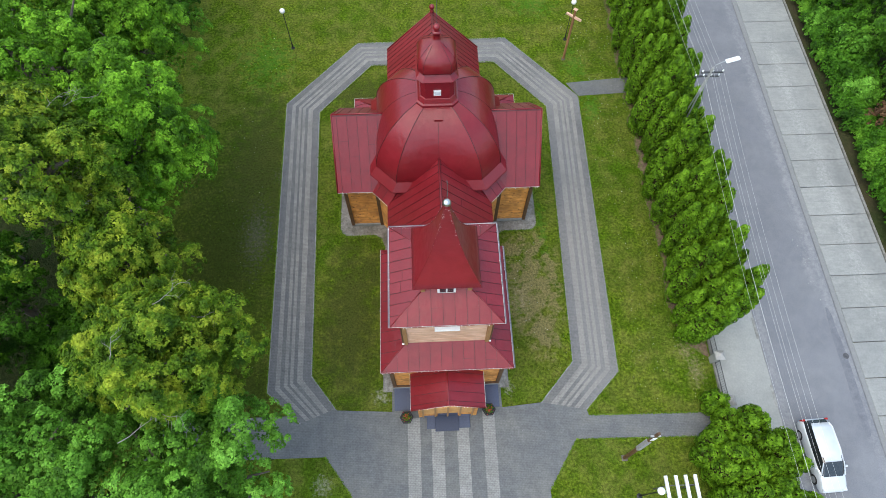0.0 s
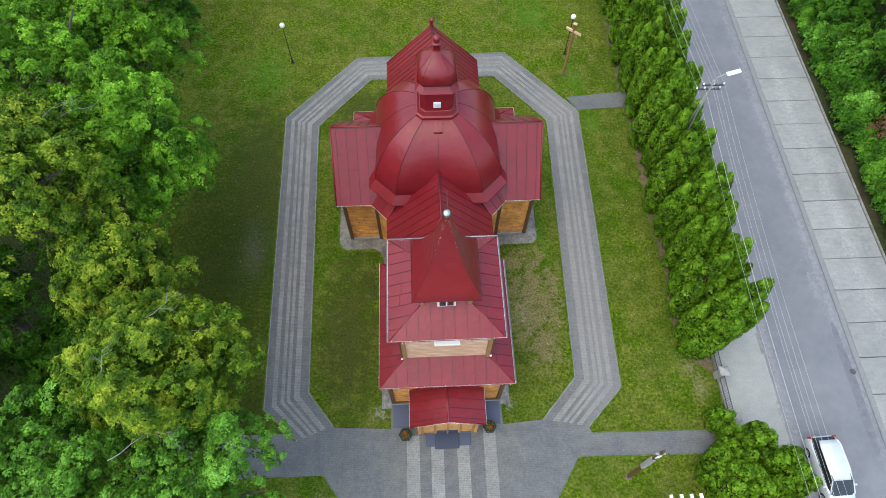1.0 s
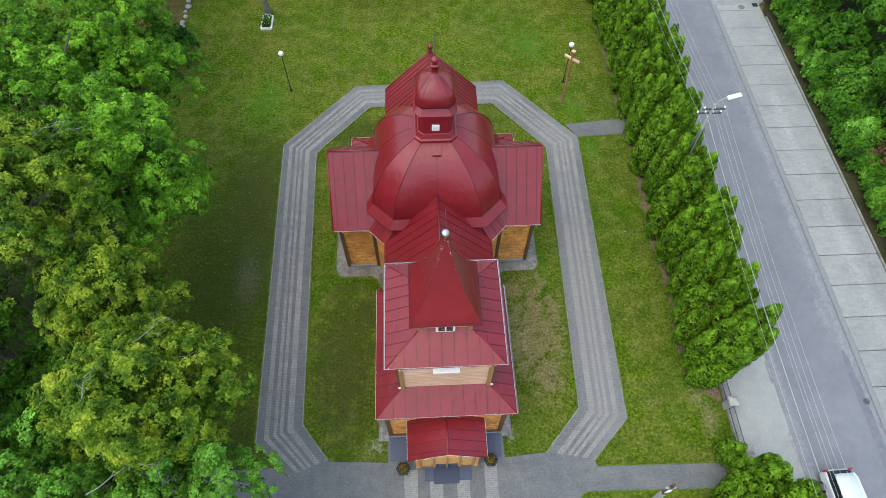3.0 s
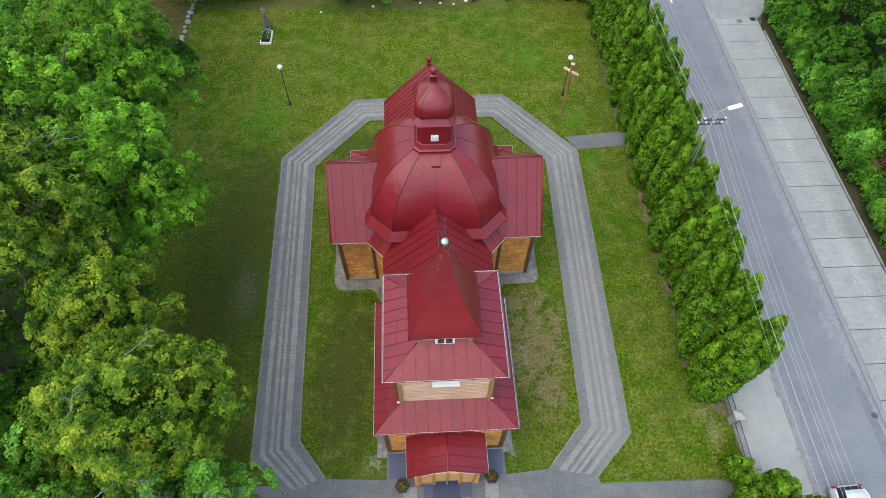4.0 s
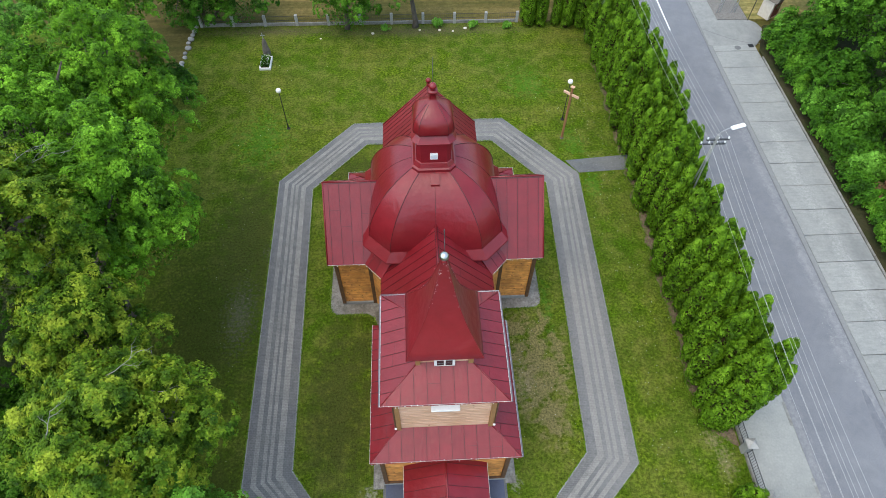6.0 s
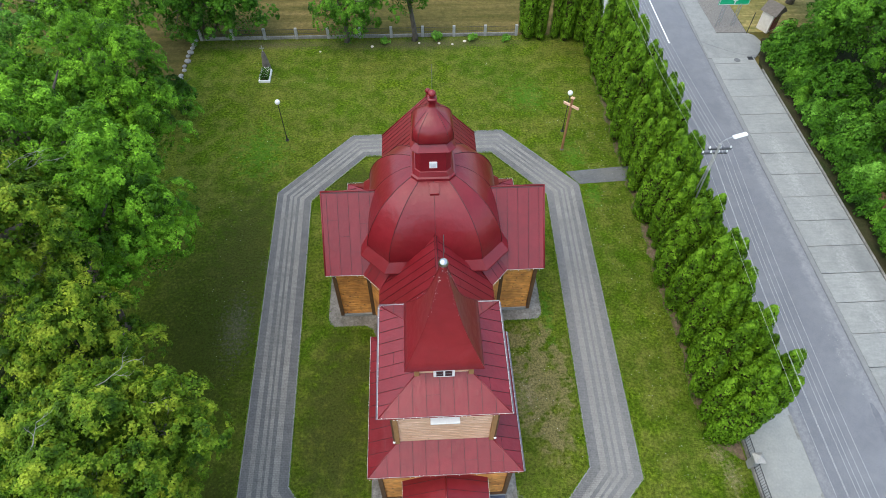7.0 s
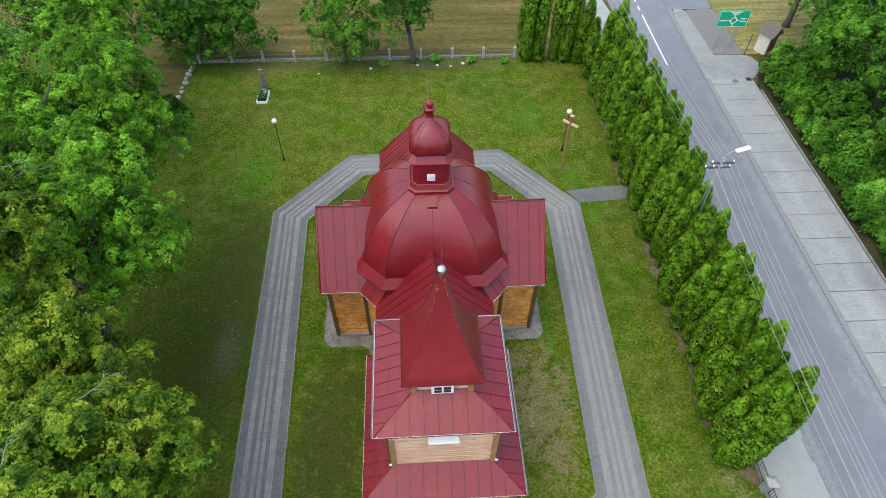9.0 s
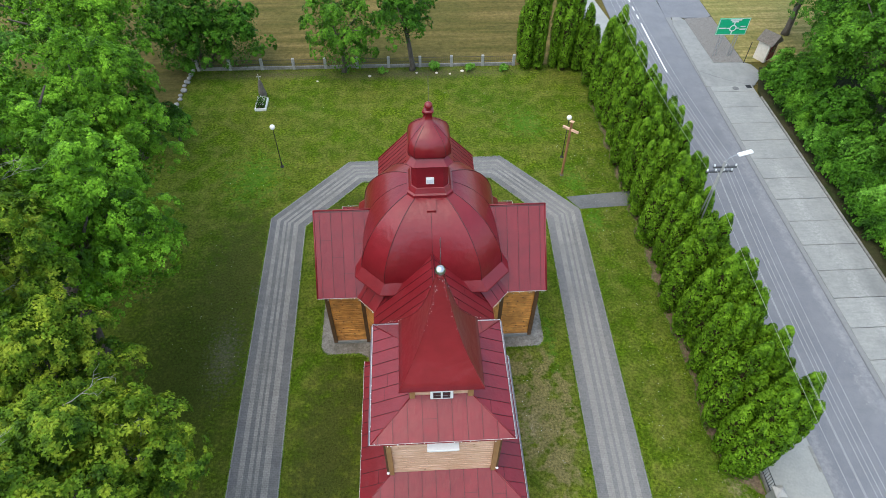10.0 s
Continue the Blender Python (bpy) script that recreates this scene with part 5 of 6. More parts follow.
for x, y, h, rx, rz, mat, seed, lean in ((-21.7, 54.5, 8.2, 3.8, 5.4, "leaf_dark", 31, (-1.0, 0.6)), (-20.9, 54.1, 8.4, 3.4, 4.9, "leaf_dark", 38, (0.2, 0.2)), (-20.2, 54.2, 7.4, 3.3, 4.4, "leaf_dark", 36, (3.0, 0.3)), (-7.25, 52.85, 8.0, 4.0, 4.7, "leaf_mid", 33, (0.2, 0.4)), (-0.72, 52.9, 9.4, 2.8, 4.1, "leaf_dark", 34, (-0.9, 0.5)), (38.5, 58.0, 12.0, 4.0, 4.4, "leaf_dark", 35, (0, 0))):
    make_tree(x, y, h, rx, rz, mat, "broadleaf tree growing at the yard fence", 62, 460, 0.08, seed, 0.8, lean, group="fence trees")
for x, y, h, rx, rz, mat, seed in ((38.5, 44.0, 11.5, 5.0, 5.0, "leaf_mid", 41), (37.5, 34.5, 10.5, 4.6, 4.6, "leaf_mid", 42), (39.0, 51.5, 11.0, 4.2, 4.8, "leaf_dark", 43), (38.0, 25.5, 10.0, 4.6, 4.6, "leaf_mid", 44), (44.0, 38.0, 13.0, 5.5, 6.0, "leaf_dark", 45), (45.0, 49.0, 13.0, 5.5, 6.0, "leaf_dark", 46), (38.5, 16.0, 9.0, 4.5, 4.2, "leaf_dark", 47), (45.0, 27.0, 12.0, 5.0, 5.5, "leaf_dark", 48), (38.2, 49.0, 8.0, 3.4, 3.8, "leaf_mid", 49), (42.5, 54.0, 10.0, 4.4, 4.8, "leaf_dark", 50)):
    make_tree(x, y, h, rx, rz, mat, "roadside broadleaf tree beyond the parking strip", 92, 400 if x < 42 else 110, 0.09, seed, 1.05, group="roadside trees")
for x, y, h, r, mat, seed in ((33.2, 25.6, 2.0, 1.1, "leaf_mid", 81), (33.1, 29.6, 1.8, 1.0, "leaf_dark", 82), (33.3, 35.0, 2.2, 1.2, "leaf_dark", 83), (33.2, 39.4, 2.2, 1.2, "leaf_bright", 84), (33.5, 44.8, 2.6, 1.4, "leaf_mid", 85), (33.6, 48.0, 2.6, 1.4, "leaf_dark", 86), (33.2, 22.0, 2.0, 1.1, "leaf_dark", 87), (36.0, 36.5, 5.0, 2.4, "leaf_mid", 88), (36.2, 41.5, 5.0, 2.4, "leaf_dark", 89), (36.5, 47.5, 5.2, 2.5, "leaf_mid", 90), (36.0, 28.0, 4.5, 2.2, "leaf_mid", 91), (33.7, 31.5, 2.6, 1.3, "leaf_bright", 51), (33.9, 20.0, 2.6, 1.4, "leaf_dark", 59), (34.0, 33.6, 3.0, 1.5, "leaf_dark", 60), (34.4, 38.6, 3.0, 1.6, "leaf_dark", 62), (34.2, 43.5, 3.2, 1.6, "leaf_dark", 63), (35.6, 24.8, 3.8, 1.9, "leaf_dark", 64), (36.4, 32.0, 4.5, 2.2, "leaf_dark", 65), (34.2, 36.0, 3.6, 1.7, "leaf_bright", 52), (33.9, 27.5, 2.4, 1.3, "leaf_dark", 53), (34.8, 29.0, 3.2, 1.4, "rust_leaf", 54), (34.3, 46.0, 3.8, 2.0, "leaf_dark", 55), (34.6, 41.0, 4.0, 2.0, "leaf_dark", 56), (34.4, 22.5, 3.0, 1.7, "leaf_bright", 57), (35.0, 49.3, 3.2, 1.8, "leaf_bright", 58)):
    make_tree(x, y, h, r, h * 0.5, mat, "roadside shrub at the verge", 55, 170, 0.085, seed, 0.55, category="shrub", name="shrub", group="roadside shrubs")

random.seed(97)
for k in range(30):
    y, h = 17.0 + 1.12 * k, random.uniform(1.1, 2.1)
    make_tree(32.75 + random.uniform(-0.1, 0.5), y, h, h * random.uniform(0.5, 0.68), h * 0.5, random.choice(("leaf_dark", "leaf_mid", "leaf_dark", "leaf_dark")), "low roadside shrub spilling over the kerb", 34, 130, 0.075, 300 + k, 0.42, category="shrub", name="shrub", group="roadside shrubs")

# ---- yard furniture ----
def park_lamp(x, y):
    t = thing("park_lamp", x, y, 0, "slim black park lamp post with a white globe", "lamp post", "park lamps")
    bm = lathe(bmesh.new(), [(0.16, 0.0), (0.16, 0.06), (0.07, 0.1), (0.055, 0.5), (0.035, 0.55), (0.03, 3.72), (0.06, 3.74), (0.07, 3.82)], (x, y, ngon(10)))
    part("post", bm, "iron", t)
    part("globe", ball(bmesh.new(), x, y, 3.98, 0.21, 18, 12), "globe", t, "white opal globe", smooth=True)


for x, y in ((-11.56, 39.2), (11.42, 39.35), (11.15, 3.22)):
    park_lamp(x, y)

cross = thing("wooden_cross", 11.0, 37.15, 0, "tall weathered brown wooden cross on the lawn", "cross")
part("upright", a_box(-0.085, 0.085, -0.07, 0.07, -0.1, 5.25, bevel=0.015, m=Matrix.Translation((11.0, 37.15, 0)) @ Matrix.Rotation(radians(-42), 4, "Z")), "wood_cross", cross)
part("crossbar", a_box(-0.66, 0.66, -0.07, 0.07, 4.45, 4.64, bevel=0.015, m=Matrix.Translation((11.0, 37.15, 0)) @ Matrix.Rotation(radians(-42), 4, "Z")), "wood_pale", cross, "bleached pale crossbar")
part("cap", a_box(-0.15, 0.15, -0.13, 0.13, 5.25, 5.3, bevel=0.01, m=Matrix.Translation((11.0, 37.15, 0)) @ Matrix.Rotation(radians(-42), 4, "Z")), "wood_pale", cross)
part("footing", a_box(10.86, 11.14, 37.01, 37.29, 0.0, 0.1, bevel=0.03), "stone_dark", cross)

c2 = thing("wayside_cross", 10.62, 5.5, 0, "tall dark wooden wayside cross with a pale carved figure", "cross")
LEANING = Matrix(((1, 0, 0.073, 10.64), (0, 1, 0.098, 5.4), (0, 0, 1, 0), (0, 0, 0, 1)))
part("upright", a_box(-0.1, 0.1, -0.09, 0.09, -0.1, 2.5, bevel=0.015, m=LEANING), "wood_dark", c2)
part("shaft", a_box(-0.08, 0.08, -0.07, 0.07, 2.5, 5.6, bevel=0.015, m=LEANING), "wood_dark", c2)
part("crossbar", a_box(-0.27, 0.27, -0.05, 0.05, 5.0, 5.12, bevel=0.01, m=LEANING), "galv", c2)
part("figure_panel", a_box(-0.13, -0.08, -0.12, 0.12, 2.4, 4.1, bevel=0.02, m=LEANING), "stone", c2, "pale carved panel")
part("figure_panel", a_box(-0.12, 0.12, -0.12, -0.07, 2.4, 4.1, bevel=0.02, m=LEANING), "stone", c2, "pale carved panel")
part("top_plate", a_box(-0.12, 0.12, -0.1, -0.07, 4.5, 5.0, bevel=0.01, m=LEANING), "white", c2)
part("footing", a_box(10.46, 10.82, 5.22, 5.58, 0, 0.06, bevel=0.03), "stone_dark", c2)

perg = thing("pergola", 13.2, 2.6, 0, "white timber pergola with four beams", "pergola")
for x in (12.0, 12.58, 13.14, 13.68):
    part("beam", a_box(x, x + 0.17, -0.6, 4.1, 2.3, 2.45, bevel=0.01), "white", perg)
for y in (3.55, 0.0):
    part("rail", a_box(12.02, 13.82, y, y + 0.05, 2.24, 2.3), "galv_dark", perg)
    for x in (12.0, 13.72):
        part("post", a_box(x + 0.03, x + 0.09, y - 0.01, y + 0.05, 0, 2.24), "galv_dark", perg)


def pot(x, y):
    rng = np.random.default_rng(int(x * 10 + 90))
    t = thing("flower_pot", x, y, 0.03, "dark hexagonal planter of red flowers beside the porch", "flower pot", "porch planters")
    part("tub", lathe(bmesh.new(), [(0.26, 0.03), (0.29, 0.1), (0.40, 0.5), (0.43, 0.52), (0.43, 0.57), (0.36, 0.57), (0.34, 0.5)], (x, y, ngon(6))), "iron", t)
    p = rng.normal(size=(300, 3)) * np.array([0.11, 0.11, 0.05]) + np.array([x, y, 0.64])
    child(new("foliage", leaf_mesh("foliage", p, rng.normal(size=p.shape) + np.array([0, 0, 1.0]), 0.04, "leaf_dark", rng)), t)
    p = rng.normal(size=(46, 3)) * np.array([0.13, 0.13, 0.05]) + np.array([x, y, 0.73])
    child(new("blossom", leaf_mesh("blossom", p, rng.normal(size=p.shape) + np.array([0, 0, 1.5]), 0.035, "flower_red", rng)), t)


pot(-2.53, 8.28)
pot(2.57, 8.55)

grave = thing("memorial", -14.4, 47.9, 0, "small memorial with a stone cross and a planted white frame", "memorial")
bm = bmesh.new()
for a in ((-14.9, -14.78, 46.95, 48.5), (-14.02, -13.9, 46.95, 48.5), (-14.9, -13.9, 46.85, 46.95), (-14.9, -13.9, 48.5, 48.6)):
    box(bm, *a, 0, 0.22)
part("frame", bm, "white", grave, "white stone frame")
part("soil", a_box(-14.78, -14.02, 46.95, 48.5, 0, 0.15), "soil", grave)
rng = np.random.default_rng(8)
p = rng.uniform(-1, 1, (1500, 3)) * np.array([0.40, 0.72, 0.22]) + np.array([-14.4, 47.72, 0.38])
child(new("plants", leaf_mesh("plants", p, rng.normal(size=p.shape) + np.array([0, 0, 1.0]), 0.05, "leaf_dark", rng)), grave)
p = rng.uniform(-1, 1, (110, 3)) * np.array([0.36, 0.72, 0.06]) + np.array([-14.4, 47.72, 0.56])
child(new("flowers", leaf_mesh("flowers", p, rng.normal(size=p.shape) + np.array([0, 0, 1.5]), 0.04, "petal_white", rng)), grave)
part("pedestal", a_box(-14.72, -14.08, 48.6, 49.1, 0, 0.55, bevel=0.05), "stone_dark", grave)
part("shaft", lathe(bmesh.new(), [(0.33, 0.55), (0.34, 0.75), (0.25, 1.1), (0.22, 1.5), (0.12, 1.85), (0.08, 1.9)], (-14.4, 48.85, ngon(8, 22.5))), "stone_dark", grave, "dark weathered stone shaft")
bm = a_box(-14.43, -14.37, 48.82, 48.88, 1.88, 2.5, bevel=0.012)
box(bm, -14.6, -14.2, 48.825, 48.875, 2.2, 2.27, bevel=0.012)
part("small_cross", bm, "galv", grave, "pale metal cross")

random.seed(77)
for k in range(11):
    f = k / 10
    x, y, r = -21.85 - 0.2 * f + random.uniform(-0.1, 0.1), 53.6 - 6.7 * f + random.uniform(-0.15, 0.15), random.uniform(0.2, 0.32)
    bm = bmesh.new()
    bmesh.ops.create_icosphere(bm, subdivisions=2, radius=r)
    for v in bm.verts:
        v.co *= 1 + 0.25 * noise.noise(v.co * 3 + Vector((k * 7, 0, 0)))
        v.co.z *= 0.65
    bmesh.ops.translate(bm, verts=bm.verts, vec=(x, y, r * 0.35))
    solo("boulder", bm, "stone", "pale rounded field stone edging the bare bed", "stone", group="edging stones", smooth=True)

for k, (x, y, r) in enumerate(((-4.8, 51.9, 0.16), (-0.3, 52.3, 0.13), (1.6, 52.2, 0.15), (2.9, 52.0, 0.12), (4.1, 52.4, 0.17), (-9.7, 51.3, 0.1))):
    bm = bmesh.new()
    bmesh.ops.create_icosphere(bm, subdivisions=2, radius=r)
    for v in bm.verts:
        v.co *= 1 + 0.3 * noise.noise(v.co * 5 + Vector((k * 5 + 90, 0, 0)))
        v.co.z *= 0.5
    bmesh.ops.translate(bm, verts=bm.verts, vec=(x, y, r * 0.3))
    solo("stone", bm, "plaster", "small pale stone lying in the grass", "stone", group="loose stones", smooth=True)

# ---- back fence ----
fence = thing("back_fence", -6, 53.4, 0, "low concrete fence with square posts and thin iron rails", "fence")
px = [-21.25 + 3.045 * k for k in range(11)]
fy = lambda x: 53.62 - 0.011 * (x + 18)
for x in px:
    part("post", a_box(x - 0.13, x + 0.13, fy(x) - 0.13, fy(x) + 0.13, -0.1, 1.12, bevel=0.02), "pole_conc", fence)
for a, b in zip(px, px[1:]):
    y = fy((a + b) / 2)
    part("plinth", a_box(a + 0.13, b - 0.13, y - 0.08, y + 0.08, -0.1, 0.3, bevel=0.015), "kerb", fence)
    for z in (0.55, 0.98):
        part("rail", tube(bmesh.new(), [(a + 0.1, y, z), (b - 0.1, y, z)], 0.018, 6), "iron", fence)
    bm = bmesh.new()
    for k in range(1, 16):
        xx = a + (b - a) * k / 16
        tube(bm, [(xx, y, 0.3), (xx, y, 1.0)], 0.007, 4)
    tagged(part("bars", bm, "iron", fence), kind="stuff")

# ---- street fence by the hedge ----
sfence = thing("street_fence", 17.5, 11.2, 0, "low iron railing between concrete pillars beside the footway", "fence")
sy = [8.35, 11.2, 14.05, 16.9]
for y in sy:
    part("pillar", a_box(17.22, 17.66, y - 0.22, y + 0.22, -0.1, 1.1, bevel=0.02), "concrete", sfence)
    part("pillar_cap", lathe(bmesh.new(), [(0.40, 1.1), (0.43, 1.13), (0.43, 1.2), (0.1, 1.42), (0.02, 1.44)], (17.44, y, ngon(4, 45))), "stone", sfence, "pale pyramid pillar cap")
for a, b in zip(sy, sy[1:]):
    part("plinth", a_box(17.36, 17.52, a + 0.18, b - 0.18, -0.1, 0.25, bevel=0.015), "kerb", sfence)
    for z in (0.35, 0.98):
        part("rail", tube(bmesh.new(), [(17.44, a + 0.15, z), (17.44, b - 0.15, z)], 0.02, 6), "iron", sfence)
    for k in range(1, 18):
        y = a + 0.15 + (b - a - 0.3) * k / 18
        part("bar", tube(bmesh.new(), [(17.44, y, 0.25), (17.44, y, 1.05)], 0.012, 5), "iron", sfence)

# ---- utility pole and cables ----
PX, PY = 17.3, 27.1
pole = thing("utility_pole", PX, PY, 0, "grey concrete utility pole with cross-arms and a street lamp", "utility pole")
part("leg", tube(bmesh.new(), [(PX - 0.1, PY + 0.35, -0.1), (PX, PY + 0.03, 8.4)], [0.07, 0.05], 8), "galv", pole)
part("leg", tube(bmesh.new(), [(PX + 0.1, PY - 0.35, -0.1), (PX, PY - 0.03, 8.4)], [0.07, 0.05], 8), "galv", pole)
part("shaft", tube(bmesh.new(), [(PX, PY, 7.6), (PX, PY, 9.75)], [0.12, 0.09], 8), "pole_conc", pole)
WIRES = []
for z, xa, xb, n in ((9.0, 16.4, 17.98, 4), (9.35, 16.7, 18.1, 3)):
    part("cross_arm", a_box(xa, xb, PY - 0.05, PY + 0.05, z - 0.05, z + 0.05), "galv_dark", pole)
    for k in range(n):
        x = xa + 0.06 + (xb - xa - 0.12) * k / (n - 1)
        part("insulator", lathe(bmesh.new(), [(0.03, z + 0.05), (0.055, z + 0.09), (0.04, z + 0.13), (0.055, z + 0.17), (0.02, z + 0.21)], (x, PY, ngon(8))), "white", pole)
        WIRES.append((x, z + 0.15))
part("lamp_arm", tube(bmesh.new(), [(PX, PY, 9.6), (PX + 0.1, PY + 0.03, 9.95), (PX + 0.45, PY + 0.1, 10.12), (PX + 0.75, PY + 0.15, 10.15)], 0.03, 6), "galv", pole)
bm = a_box(-0.46, 0.46, -0.15, 0.15, -0.07, 0.07, bevel=0.05)
bmesh.ops.transform(bm, matrix=Matrix.Translation((PX + 1.1, PY + 0.22, 10.17)) @ Matrix.Rotation(radians(12), 4, "Z") @ Matrix.Rotation(radians(-6), 4, "Y"), verts=bm.verts)
part("lamp_head", bm, "white", pole, "white street lamp head")
for x, z in WIRES:
    for (dx, y1, sag) in ((0.6, -18.0, 1.6), (-0.4, 64.0, 1.0)):
        pts = []
        for k in range(25):
            f = k / 24
            pts.append((x + dx * f, PY + (y1 - PY) * f, z - 4 * sag * f * (1 - f)))
        solo("cable", tube(bmesh.new(), pts, 0.0045, 5), "cable", "thin pale overhead cable strung from the utility pole", "cable", group="overhead cables")

# ---- road sign and roadside chapel ----
sign = thing("road_sign", 30.4, 53.9, 0, "green direction sign with a roundabout plan on steel legs", "road sign")
BX0, BX1, BY = 28.75, 31.75, 54.0
board = part("board", a_box(BX0, BX1, BY - 0.03, BY + 0.03, 2.3, 4.02, bevel=0.01), "green_sign", sign, "green sign board")
bm = bmesh.new()
for a in ((BX0 + 0.04, BX1 - 0.04, 2.34, 2.38), (BX0 + 0.04, BX1 - 0.04, 3.94, 3.98), (BX0 + 0.04, BX0 + 0.08, 2.38, 3.94), (BX1 - 0.08, BX1 - 0.04, 2.38, 3.94)):
    box(bm, a[0], a[1], BY - 0.04, BY - 0.032, a[2], a[3])
part("border", bm, "white", board)
cx, cz = (BX0 + BX1) / 2 + 0.05, 3.0
bm = bmesh.new()
for k in range(20):
    a0, a1 = 2 * math.pi * k / 20, 2 * math.pi * (k + 1) / 20
    v = [bm.verts.new((cx + r * math.cos(a), BY - 0.036, cz + r * math.sin(a))) for r, a in ((0.24, a0), (0.34, a0), (0.34, a1), (0.24, a1))]
    bm.faces.new(v)
for a in ((cx - 0.05, cx + 0.05, cz + 0.34, cz + 0.62), (cx - 0.05, cx + 0.05, cz - 0.62, cz - 0.34), (cx - 0.62, cx - 0.34, cz - 0.05, cz + 0.05), (cx + 0.34, cx + 0.62, cz - 0.05, cz + 0.05)):
    box(bm, a[0], a[1], BY - 0.04, BY - 0.032, a[2], a[3])
part("roundabout_plan", bm, "white", board)
for x0, x1, z in ((cx - 0.5, cx + 0.6, 3.78), (cx - 0.3, cx + 0.35, 3.6), (BX0 + 0.15, cx - 0.7, 2.95), (cx + 0.7, BX1 - 0.25, 3.1), (cx + 0.68, BX1 - 0.15, 2.82)):
    part("text_bar", a_box(x0, x1, BY - 0.04, BY - 0.032, z, z + 0.12), "white", board)
for x in (29.5, 31.0):
    for dx in (-0.13, 0.13):
        part("leg", tube(bmesh.new(), [(x + dx, BY + 0.06, -0.1), (x + dx, BY + 0.06, 3.8)], 0.035, 6), "galv", sign)
    for k in range(5):
        part("lattice", tube(bmesh.new(), [(x - 0.13, BY + 0.06, 0.2 + 0.45 * k), (x + 0.13, BY + 0.06, 0.65 + 0.45 * k)], 0.012, 5), "galv", sign)
mark = thing("marker_post", 32.05, 52.75, 0, "thin dark roadside post beside the forecourt", "post")
part("shaft", tube(bmesh.new(), [(32.05, 52.75, -0.1), (32.05, 52.75, 2.2)], 0.035, 6), "iron", mark)

shrine = thing("roadside_shrine", 34.3, 53.6, 0, "small cream roadside shrine with a maroon front and tiled roof", "shrine")
m = Matrix.Translation((34.3, 53.6, 0)) @ Matrix.Rotation(radians(34), 4, "Z") @ Matrix.Diagonal((1.02, 1.02, 1.0, 1))
part("body", a_box(-0.75, 0.75, -0.6, 0.6, -0.1, 1.9, bevel=0.02, m=m), "plaster", shrine)
part("front", a_box(-0.5, 0.55, -0.66, -0.6, 0.1, 1.7, bevel=0.02, m=m), "maroon", shrine, "maroon painted front")
part("glass_pane", a_box(-0.25, 0.3, -0.68, -0.66, 0.9, 1.5, m=m), "glass", shrine)
bm = bmesh.new()
v = [bm.verts.new(p) for p in ((-0.95, -0.85, 1.85), (0.95, -0.85, 1.85), (0.95, 0.85, 1.85), (-0.95, 0.85, 1.85), (0, -0.85, 2.7), (0, 0.85, 2.7))]
for q in ((0, 1, 4), (2, 3, 5), (1, 2, 5, 4), (3, 0, 4, 5), (3, 2, 1, 0)):
    bm.faces.new([v[i] for i in q])
bmesh.ops.transform(bm, matrix=m, verts=bm.verts)
part("roof", bm, "stone_dark", shrine)

# ---- car on the road ----
car = thing("car", 22.5, 5.0, -0.1, "pale silver compact people carrier on the asphalt road", "car")


def cm(bm):
    bmesh.ops.transform(bm, matrix=Matrix.Translation((22.5, 5.0, -0.11)) @ Matrix.Rotation(radians(2), 4, "Z"), verts=bm.verts)
    return bm


def loft(sections):
    """Sections of (y, half width low, half width top, z low, z shoulder, z top), front first."""
    bm = bmesh.new()
    rings = []
    for y, w0, w1, z0, z1, z2 in sections:
        half = [(w0 * 0.92, z0), (w0, z0 + 0.12), (w0, z1), (w1, z2 - 0.05), (w1 * 0.85, z2)]
        rings.append([bm.verts.new((x, y, z)) for x, z in half] + [bm.verts.new((-x, y, z)) for x, z in reversed(half)])
    n = len(rings[0])
    for a, b in zip(rings, rings[1:]):
        for k in range(n):
            bm.faces.new((a[k], a[(k + 1) % n], b[(k + 1) % n], b[k]))
    bm.faces.new(rings[0])
    bm.faces.new(rings[-1][::-1])
    bmesh.ops.recalc_face_normals(bm, faces=bm.faces)
    return cm(bm)


part("body", loft([(-2.1, 0.55, 0.5, 0.3, 0.5, 0.56), (-2.02, 0.74, 0.66, 0.22, 0.55, 0.68), (-1.75, 0.82, 0.7, 0.2, 0.66, 0.82), (-1.2, 0.85, 0.74, 0.2, 0.78, 0.98), (-0.9, 0.85, 0.76, 0.2, 0.86, 1.0), (1.6, 0.85, 0.76, 0.2, 0.92, 1.02), (2.0, 0.82, 0.72, 0.22, 0.9, 1.0), (2.1, 0.7, 0.62, 0.3, 0.8, 0.95)]), "car_paint", car, smooth=True)
part("cabin_glass", loft([(-1.25, 0.70, 0.66, 0.8, 0.9, 0.97), (-0.5, 0.76, 0.62, 0.85, 1.0, 1.46), (0.2, 0.77, 0.63, 0.9, 1.0, 1.53), (1.5, 0.76, 0.60, 0.9, 1.0, 1.5), (2.0, 0.7, 0.56, 0.85, 1.0, 1.2)]), "glass", car, "dark tinted glass")
part("roof", loft([(-0.48, 0.60, 0.56, 1.38, 1.45, 1.48), (0.2, 0.66, 0.6, 1.42, 1.5, 1.56), (1.5, 0.64, 0.57, 1.4, 1.48, 1.54), (1.78, 0.55, 0.5, 1.34, 1.4, 1.42)]), "car_paint", car, smooth=True)
